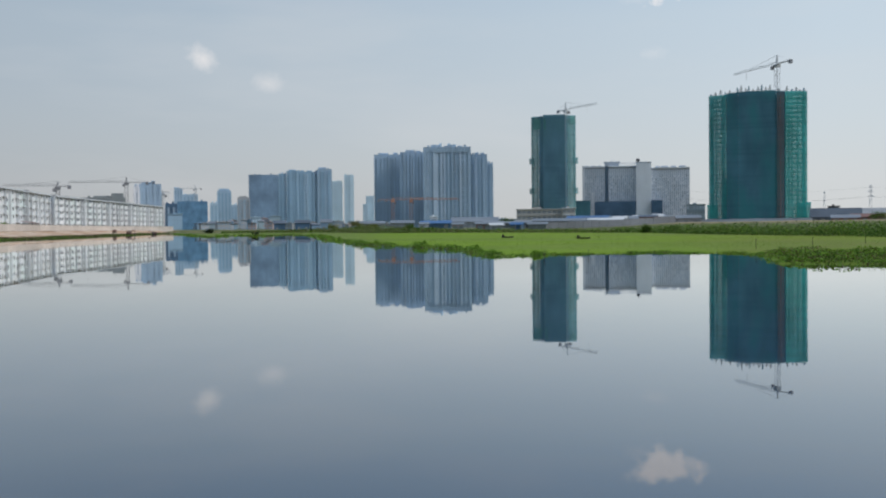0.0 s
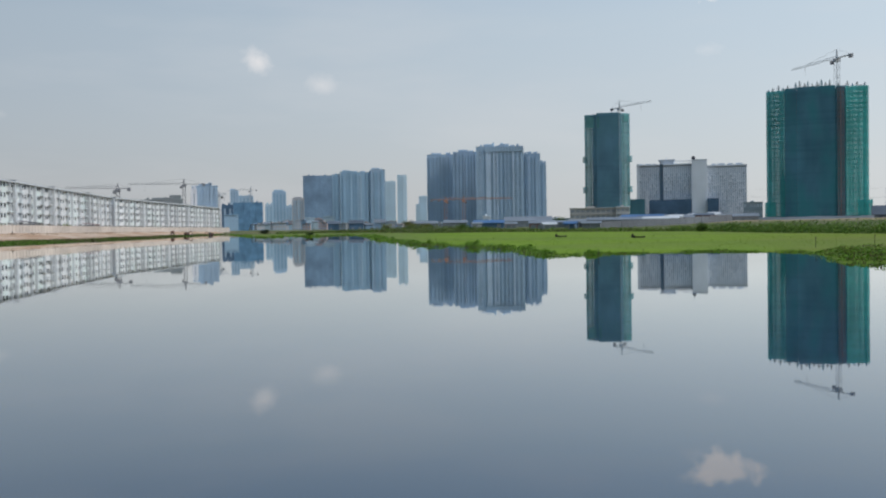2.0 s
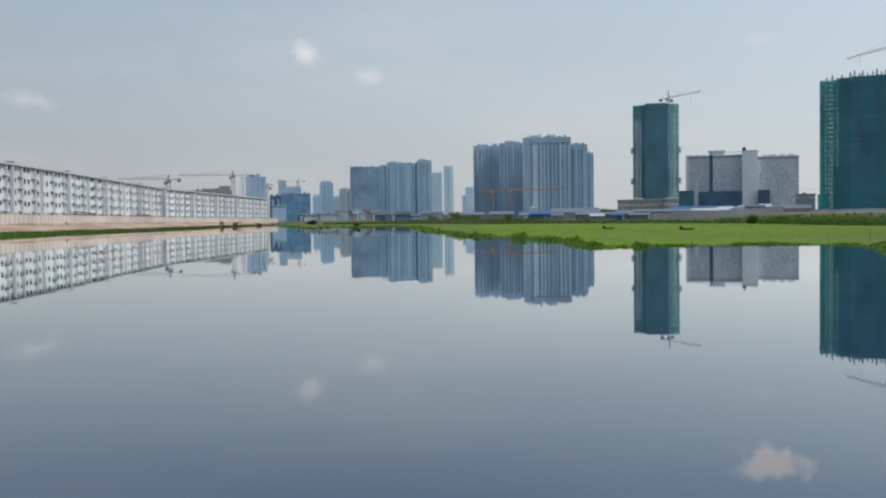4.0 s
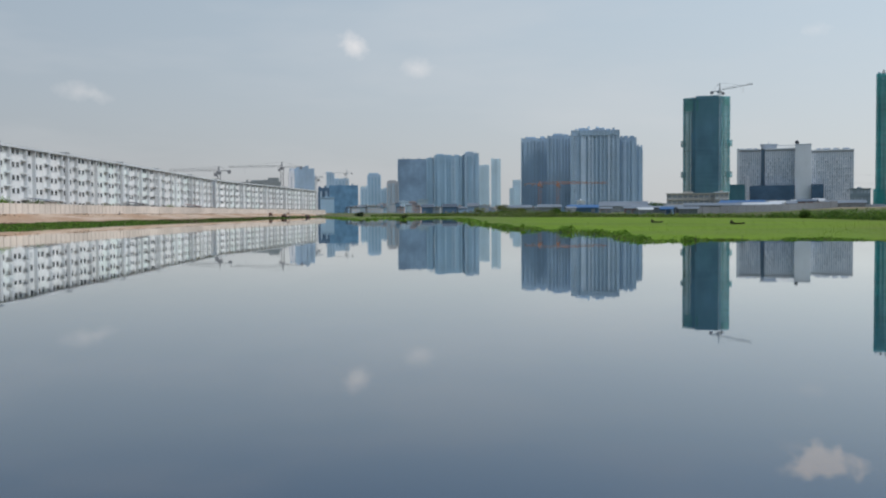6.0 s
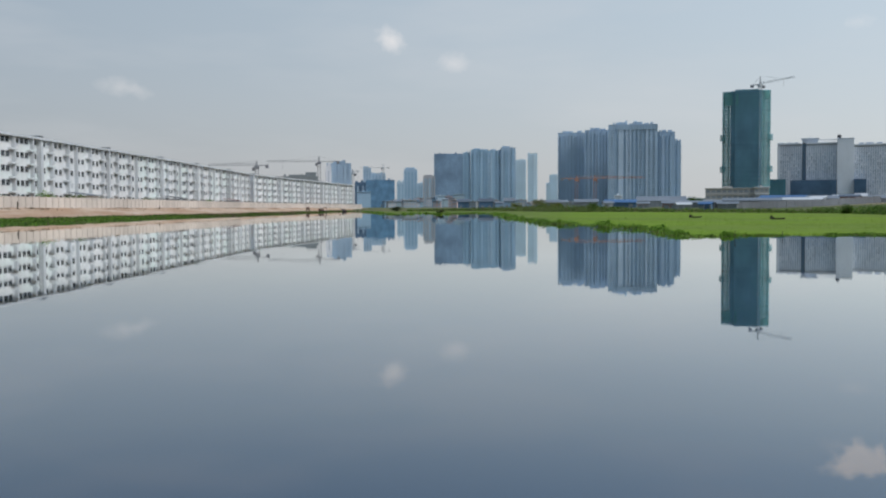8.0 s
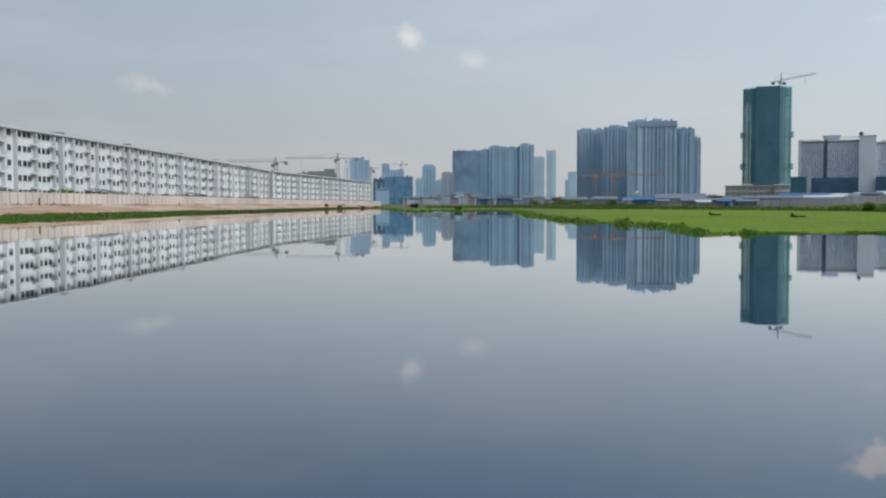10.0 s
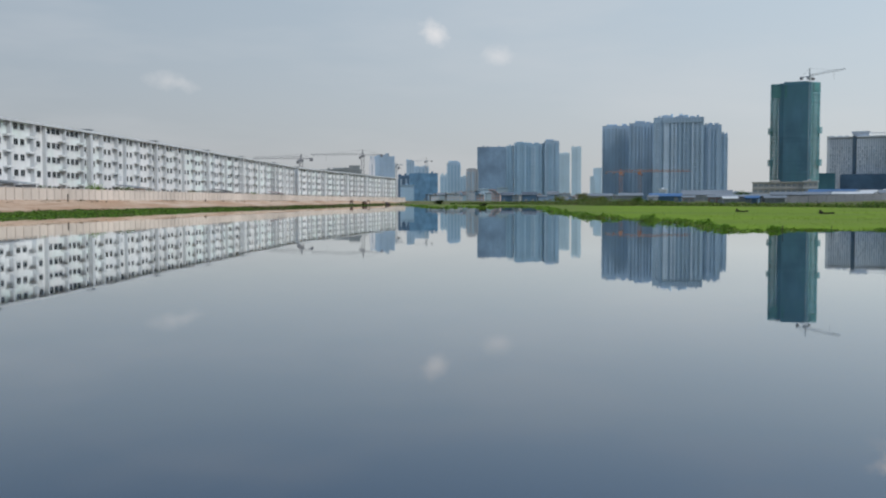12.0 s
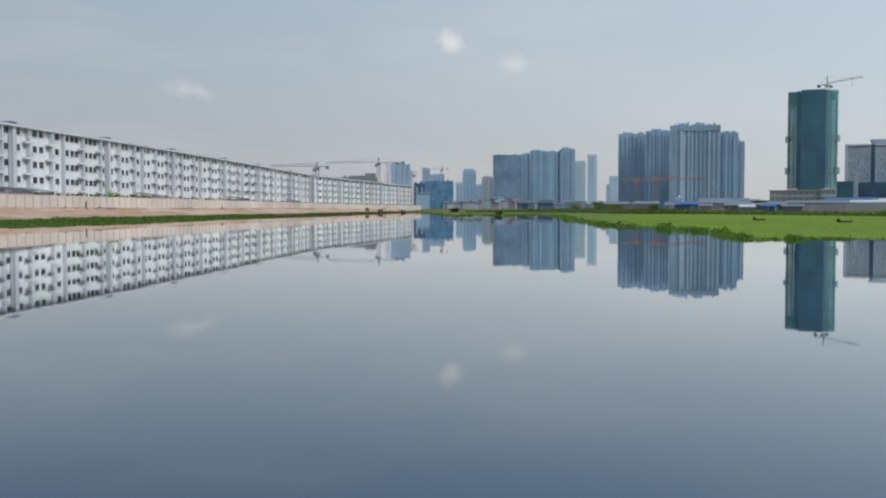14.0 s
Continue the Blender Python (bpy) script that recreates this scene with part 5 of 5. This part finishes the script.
# broad bed of taller plants on the near point
n = 60000
a, d = rng.uniform(17.6, 34, n), rng.uniform(44, 73, n)
x, y = d * np.sin(np.radians(a)), d * np.cos(np.radians(a))
sd, _ = shore_distance(x, y)
lump = 0.7 * wavy(x, y, 1.1) + 0.6 * wavy(x + 9, y, 2.3)
keep = (sd > 0.1 + 0.3 * lump) & (sd < 22 + 3 * lump) & (a > 18.3 + 0.5 * lump + (d - 50) * 0.015) & (rng.random(n) < 0.65 + 0.5 * lump)
x, y, lump, sd = x[keep], y[keep], lump[keep], sd[keep]
zz = np.maximum(land(x, y)[0], 0) + (0.04 + 0.36 * np.clip(lump + 0.25, 0, 1)) * np.clip(0.35 + sd / 3, 0.35, 1) * rng.random(len(x)) ** 0.7
sel = rng.random(len(x)) < 0.34 + 0.3 * lump
low_q = rng.random(len(x)) < 0.3
foliage("withered_plants", "withered brown stems in the bed of water plants", "water plants", x[low_q], y[low_q], zz[low_q] * 0.8, 0.14, LEAF_BROWN)
foliage("water_plants", "broad bed of tall green water plants on the near point", "water plants", x[sel], y[sel], zz[sel], 0.13, LEAF_FRESH, flat=0.18)
foliage("water_plants", "dark leaves deep in the bed of water plants", "water plants", x[~sel], y[~sel], zz[~sel] * 0.85, 0.13, LEAF_DARK, flat=0.3)

# fine growth over the lawn
n = 24000
a, d = rng.uniform(-10, 30, n), 1 / rng.uniform(1 / 300, 1 / 60, n)
x, y = d * np.sin(np.radians(a)), d * np.cos(np.radians(a))
sd, _ = shore_distance(x, y)
keep = (sd > 0.3) & (d < lawn_back(x, y)) & (rng.random(n) < 0.45 + 0.4 * wavy(x, y, 0.13) + 0.25 * wavy(x, y, 0.6))
x, y, d = x[keep], y[keep], d[keep]
zz = land(x, y)[0] + 0.01 + 0.03 * rng.random(len(x))
foliage("floating_leaves", "low carpet of bright green floating leaves", "water plants", x, y, zz, 0.07 * np.clip(d / 62, 1, 2.5), LEAF_LAWN, flat=0.05)

# scrub behind the lawn
n = 110000
a = rng.uniform(-13, 33, n)
back_d = np.interp(a, BACK_AZ, BACK_D)
d = back_d - 4 + np.abs(rng.normal(0, 1, n)) * np.interp(a, (-9, -5, 1, 8, 9), (40, 70, 45, 34, 26))
x, y = d * np.sin(np.radians(a)), d * np.cos(np.radians(a))
lump = wavy(x, y, 0.2) * 0.7 + wavy(x + 50, y, 0.45) * 0.7
thick = np.interp(a, (-13, -5, 3, 9, 13, 33), (0.35, 0.6, 0.3, 0.5, 0.95, 1.0))
keep = rng.random(n) < np.clip(thick + 0.4 * lump, 0.04, 1)
x, y, d, a, lump = x[keep], y[keep], d[keep], a[keep], lump[keep]
tall = np.interp(a, (-13, -8, -2, 3, 9, 14, 33), (1.0, 1.5, 1.7, 0.8, 1.0, 1.9, 2.0)) * np.clip(0.4 + 1.2 * lump, 0.12, 1.25)
zz = land(x, y)[0] + tall * rng.random(len(x)) ** 0.8
dry = rng.random(len(x)) < np.interp(a, (-13, -8, -1, 8, 13), (0.5, 0.75, 0.7, 0.5, 0.08))
mid = ~dry & (rng.random(len(x)) < np.clip(0.22 + 0.35 * lump, 0.05, 0.6))
withered = dry & (rng.random(len(x)) < np.interp(a, (-13, 2, 6), (0.5, 0.4, 0.15)))
dry &= ~withered
foliage("scrub", "withered brown scrub on the flat land", "scrub", x[withered], y[withered], zz[withered], 0.22 * np.clip(d[withered] / 190, 1, 2), LEAF_BROWN)
foliage("scrub", "dry yellowish scrub on the flat land", "scrub", x[dry], y[dry], zz[dry], 0.22 * np.clip(d[dry] / 190, 1, 2), LEAF_DRY)
foliage("scrub", "green scrub behind the lawn", "scrub", x[mid], y[mid], zz[mid], 0.24 * np.clip(d[mid] / 190, 1, 2), LEAF_FRESH)
sel = ~dry & ~mid
foliage("scrub", "dark green scrub behind the lawn", "scrub", x[sel], y[sel], zz[sel], 0.34 * np.clip(d[sel] / 190, 1, 2), LEAF_DARK, flat=0.3)

# green verge under the sandy bank
n = 110000
p, way_in, inland = along_shore(LEFT_SHORE[1:], n, 1.0, 1.1)
gap = np.abs(p[:, 0] - fence_x(p[:, 1]))
q = p - way_in * (rng.random(n) ** 1.1 * 0.72 * gap - 0.15)[:, None]
far = np.hypot(q[:, 0], q[:, 1])
lump = wavy(q[:, 0], q[:, 1], 0.5)
zl, _, sand_q, *_ = land(q[:, 0], q[:, 1])
keep = (sand_q < 0.5) & (rng.random(n) < 0.7 + 0.3 * lump)
q, far, lump, zl = q[keep], far[keep], lump[keep], zl[keep]
zz = np.maximum(zl, 0) + (0.13 + 0.09 * lump) * rng.random(len(q))
sel = rng.random(len(q)) < 0.68 + 0.22 * np.clip((q[:, 1] - 150) / 100, 0, 1)
foliage("verge_plants", "dark green plants along the foot of the bank", "water plants", q[sel, 0], q[sel, 1], zz[sel], 0.16 * np.clip(far[sel] / 110, 1, 1.8), LEAF_DARK)
dead = rng.random(len(q)) < np.clip(0.22 + 0.5 * wavy(q[:, 0], q[:, 1], 0.07), 0.03, 0.7) * np.clip((q[:, 1] - 150) / 120, 0.1, 1)
foliage("verge_plants", "withered brown plants along the foot of the bank", "water plants", q[dead, 0], q[dead, 1], zz[dead] + 0.04, 0.2 * np.clip(far[dead] / 110, 1, 1.8), LEAF_BROWN)
foliage("verge_plants", "lighter green plants along the foot of the bank", "water plants", q[~sel, 0], q[~sel, 1], zz[~sel], 0.15 * np.clip(far[~sel] / 110, 1, 1.8), LEAF_FRESH)


# dry debris and clods on the sandy bank
n = 9000
y = 95 + 480 * rng.random(n) ** 1.6
r = np.where(rng.random(n) < 0.6, rng.normal(0.5, 0.04, n), rng.normal(0.94, 0.03, n))
shore_x = np.interp(y, [p[1] for p in LEFT_SHORE], [p[0] for p in LEFT_SHORE])
x = shore_x + (fence_x(y) - shore_x) * np.clip(r, 0.3, 0.985)
keep = rng.random(n) < 0.35 + 0.6 * wavy(x, y, 0.16)
x, y = x[keep], y[keep]
foliage("bank_debris", "dry brown clods and dead stems on the sandy bank", "debris", x, y, land(x, y)[0] + 0.05 + 0.12 * rng.random(len(x)), 0.3, LEAF_BROWN, flat=0.2)


def tree(az, d, tall, spread, label, mat=LEAF_DARK, name="tree", leaves=1800, sink=0.0):
    """A tapered trunk with limbs and a crown of many leaves in uneven clumps."""
    x, y = polar(az, d)
    t = thing(name, label, "tree" if name == "tree" else "bush", x, y, height(x, y) - sink, 0)
    bm = bmesh.new()

    def limb(a, b, r0, r1):
        a, b = Vector(a), Vector(b)
        m = Matrix.Translation((a + b) / 2) @ (b - a).to_track_quat("Z", "Y").to_matrix().to_4x4()
        bmesh.ops.create_cone(bm, cap_ends=True, segments=7, radius1=r0, radius2=r1, depth=(b - a).length, matrix=m)
    limb((0, 0, -0.3), (0.05 * tall, 0, tall * 0.4), 0.04 * tall, 0.025 * tall)
    heads = []
    local = random.Random(int(az * 100 + d))
    for i in range(7):
        ang = i * 2.4 + local.random()
        rr = spread * local.uniform(0.25, 0.8)
        end = (math.cos(ang) * rr, math.sin(ang) * rr, tall * local.uniform(0.2, 0.78))
        limb((0.05 * tall, 0, tall * local.uniform(0.25, 0.45)), end, 0.02 * tall, 0.008 * tall)
        heads.append(end)
    me = bpy.data.meshes.new("trunk")
    bm.to_mesh(me)
    bm.free()
    part("trunk", me, BARK, t)
    k = rng.integers(0, len(heads), leaves)
    c = np.array(heads)[k] + rng.normal(0, 1, (leaves, 3)) * np.array([spread * 0.3, spread * 0.3, tall * 0.17])
    c[:, 2] = np.clip(c[:, 2], 0.03 * tall, tall * 1.08)
    foliage("crown", "", "", c[:, 0], c[:, 1], c[:, 2], max(0.1, 0.10 * tall ** 0.6 + 0.0003 * d), mat, parent=t)
    return t


for az, d, tall, spread, mat in ((-2.05, 400, 3.4, 2.0, LEAF_DARK), (-1.55, 405, 2.0, 1.6, LEAF_DARK), (-0.75, 420, 1.9, 1.8, LEAF_DARK), (-13.68, 560, 2.6, 2.6, LEAF_SHADE), (-5.1, 520, 4.2, 3.4, LEAF_DRY),
                                 (-4.2, 500, 2.6, 3.0, LEAF_DRY), (-6.5, 620, 3.6, 3.6, LEAF_DRY), (3.9, 640, 6.0, 4.5, LEAF_DARK), (3.4, 650, 4.6, 4.0, LEAF_DARK), (11.9, 260, 2.2, 1.6, LEAF_DARK), (13.5, 250, 1.9, 1.8, LEAF_DARK),
                                 (24.3, 560, 5.0, 4.0, LEAF_DARK)):
    tree(az, d, tall, spread, "dark leafy tree standing on the flat land" if mat is not LEAF_DRY else "dry olive-green tree on the flat land", mat)
tree(-11.05, 306, 1.3, 1.1, "dark rounded bush at the water's edge", LEAF_SHADE, "bush", 900)
tree(-0.95, 88, 0.75, 0.5, "small dense green bush at the lawn's edge", LEAF_FRESH, "bush", 500)
tree(-5.0, 116, 0.7, 0.6, "small dense green bush at the lawn's edge", LEAF_DARK, "bush", 400)
for y, tall, gap in ((199, 3.6, 5), (212, 2.9, 6), (176, 2.8, 4), (268, 3.0, 5), (341, 3.2, 5), (231, 2.5, 4)):
    x = float(facade_x(y)) + gap
    tree(math.degrees(math.atan2(x, y)), math.hypot(x, y), tall, 1.9, "leafy garden tree between fence and apartment row", LEAF_FRESH if y % 2 else LEAF_DARK)


# ---------------- small things ----------------
def lean_to(y, w, label, roof, wall):
    x = float(facade_x(y)) + 6.5
    turn = row_turn(y, y + 3)
    b = thing("lean_to", label, "shed", x, y, BASE_Z, turn)
    part("wall", boxes([(-w / 2, 0, -0.4, w / 2, 4.5, 2.9)]), wall, b)
    verts = [(-w / 2 - 0.4, -0.6, 2.92), (w / 2 + 0.4, -0.6, 2.92), (w / 2 + 0.4, 5, 3.7), (-w / 2 - 0.4, 5, 3.7)]
    verts += [(vx, vy, vz + 0.14) for vx, vy, vz in verts]
    part("roof", mesh_of("roof", verts, [(0, 3, 2, 1), (4, 5, 6, 7), (0, 1, 5, 4), (1, 2, 6, 5), (2, 3, 7, 6), (3, 0, 4, 7)]), roof, b)
    part("doorway", boxes([(-0.6, -0.06, 0, 0.6, -0.01, 2.1)]), DARK_GREY, b)


lean_to(157, 8.0, "low lean-to with a dark sheet roof by the apartments", DARK_GREY, BEIGE)
lean_to(166.5, 5.0, "low lean-to with a grey sheet roof by the apartments", MID_GREY, MID_GREY)
lean_to(222, 7.0, "low pale lean-to by the apartments", TIN, FENCE)
lean_to(300, 8.0, "low dark lean-to by the apartments", DARK_GREY, MID_GREY)
lean_to(384, 9.0, "low rusty lean-to by the apartments", RUST, MID_GREY)


def boat(az, d, turn, label):
    x, y = polar(az, d)
    b = thing("rowing_boat", label, "boat", x, y, max(0, height(x, y)) + 0.02, turn, "old boats")
    n = 9
    verts, faces = [], []
    for i in range(n):
        t = i / (n - 1) * 2 - 1
        w, lift = 0.36 * (1 - abs(t) ** 2.5) + 0.03, 0.09 * t * t
        verts += [(t * 1.3, -w, 0.26 + lift), (t * 1.3, -w * 0.7, lift * 0.6), (t * 1.3, w * 0.7, lift * 0.6), (t * 1.3, w, 0.26 + lift),
                  (t * 1.3, w - 0.05, 0.26 + lift), (t * 1.3, w * 0.6, 0.06 + lift * 0.6), (t * 1.3, -w * 0.6, 0.06 + lift * 0.6), (t * 1.3, -w + 0.05, 0.26 + lift)]
    for i in range(n - 1):
        for k in range(8):
            faces.append((i * 8 + k, i * 8 + (k + 1) % 8, i * 8 + 8 + (k + 1) % 8, i * 8 + 8 + k))
    faces += [tuple(range(8)), tuple(range((n - 1) * 8 + 7, (n - 1) * 8 - 1, -1))]
    b.scale = (0.8, 0.8, 0.8)
    part("hull", mesh_of("hull", verts, faces), OLD_WOOD, b)
    part("thwart", boxes([(-0.1, -0.33, 0.18, 0.1, 0.33, 0.22)]), OLD_WOOD, b)
    part("heaped_nets", bars([((-1.1, 0, 0.2), (-1.0, 0.05, 0.72), 0.34), ((-0.85, -0.1, 0.15), (-0.7, 0.0, 0.42), 0.3)]), OLD_WOOD, b)


boat(3.83, 170, 2, "dark old wooden boat lying among the green water plants")
boat(8.3, 147, -6, "dark old wooden boat lying among the green water plants")
for az, d, tall in ((6.0, 62.5, 0.5), (8.55, 66.5, 0.38), (18.0, 78, 0.8), (21.0, 84, 0.85), (23.7, 98, 0.8), (11.8, 150, 0.5), (26.0, 90, 0.7)):
    x, y = polar(az, d)
    s = new("mooring_stake", bars([((0, 0, -0.4), (0.03, 0.02, tall), 0.032), ((0.02, 0, tall * 0.8), (0.08, 0.02, tall * 0.95), 0.025)]))
    s.data.materials.append(OLD_WOOD)
    s.location = (x, y, max(0, height(x, y)))
    tagged(s, "thin dark wooden stake standing in the plants", "stake", "mooring stakes")


def excavator(az, d, turn, label):
    x, y = polar(az, d)
    e = thing("excavator", label, "excavator", x, y, height(x, y), turn, "site machines")
    e.scale = (0.72, 0.72, 0.72)
    for sy in (-1, 1):
        part("crawler_track", boxes([(-1.7, sy * 0.9 - 0.25, 0.12, 1.7, sy * 0.9 + 0.25, 0.75), (-1.4, sy * 0.9 - 0.25, 0, 1.4, sy * 0.9 + 0.25, 0.9)]), TYRE, e)
    part("body", boxes([(-1.9, -1.1, 0.92, 1.3, 1.1, 1.3), (-2.0, -1.1, 1.3, -0.2, 1.1, 2.1)]), TRUCK, e)
    part("cab", boxes([(-0.1, 0.1, 1.31, 1.3, 1.1, 2.7)]), DARK_GREY, e)
    part("boom", bars([((1.2, -0.3, 1.4), (2.9, -0.3, 3.3), 0.42), ((2.9, -0.3, 3.3), (4.3, -0.3, 2.4), 0.38)]), TRUCK, e)
    part("dipper_arm", bars([((4.3, -0.3, 2.5), (4.2, -0.3, 0.9), 0.3)]), TRUCK, e)
    part("bucket", boxes([(3.7, -0.75, 0.3, 4.5, 0.15, 1.0)]), DARK_GREY, e)


def tip_truck(az, d, turn, label):
    x, y = polar(az, d)
    e = thing("tip_truck", label, "truck", x, y, height(x, y), turn, "site machines")
    e.scale = (0.72, 0.72, 0.72)
    part("chassis", boxes([(-2.8, -0.9, 0.7, 2.8, 0.9, 1.0)]), DARK_GREY, e)
    part("tipper_body", boxes([(-2.9, -1.15, 1.02, 0.9, 1.15, 2.2), (-3.0, -1.2, 2.2, 1.0, 1.2, 2.35)]), TRUCK, e)
    part("cab", boxes([(1.1, -1.1, 1.02, 2.8, 1.1, 1.9), (1.2, -1.05, 1.9, 2.5, 1.05, 2.7)]), RUST, e)
    bm = bmesh.new()
    bmesh.ops.create_cone(bm, cap_ends=True, segments=14, radius1=0.52, radius2=0.52, depth=0.34, matrix=Matrix.Rotation(math.pi / 2, 4, "X"))
    me = bpy.data.meshes.new("wheel")
    bm.to_mesh(me)
    bm.free()
    for wx in (-2.0, -0.8, 2.0):
        for sy in (-1, 1):
            part("wheel", me, TYRE, e, at=(wx, sy * 1.0, 0.52))


tip_truck(-18.85, 500, 105, "dusty brown tip truck parked on the sandy bank")
excavator(-18.05, 490, 60, "dusty brown excavator standing on the sandy bank")
excavator(-16.72, 545, 190, "dusty brown excavator standing on the sandy bank")
for y, tall in ((168, 1.5), (252, 0.9)):
    x = float(fence_x(y)) + 2.0
    s = new("bank_post", bars([((0, 0, -0.4), (0, 0, tall), 0.16), ((-0.15, 0, tall * 0.7), (0.2, 0, tall * 0.7), 0.1)]))
    s.data.materials.append(OLD_WOOD)
    s.location = (x, y, height(x, y))
    tagged(s, "dark weathered post on the sandy bank", "post", "bank posts")
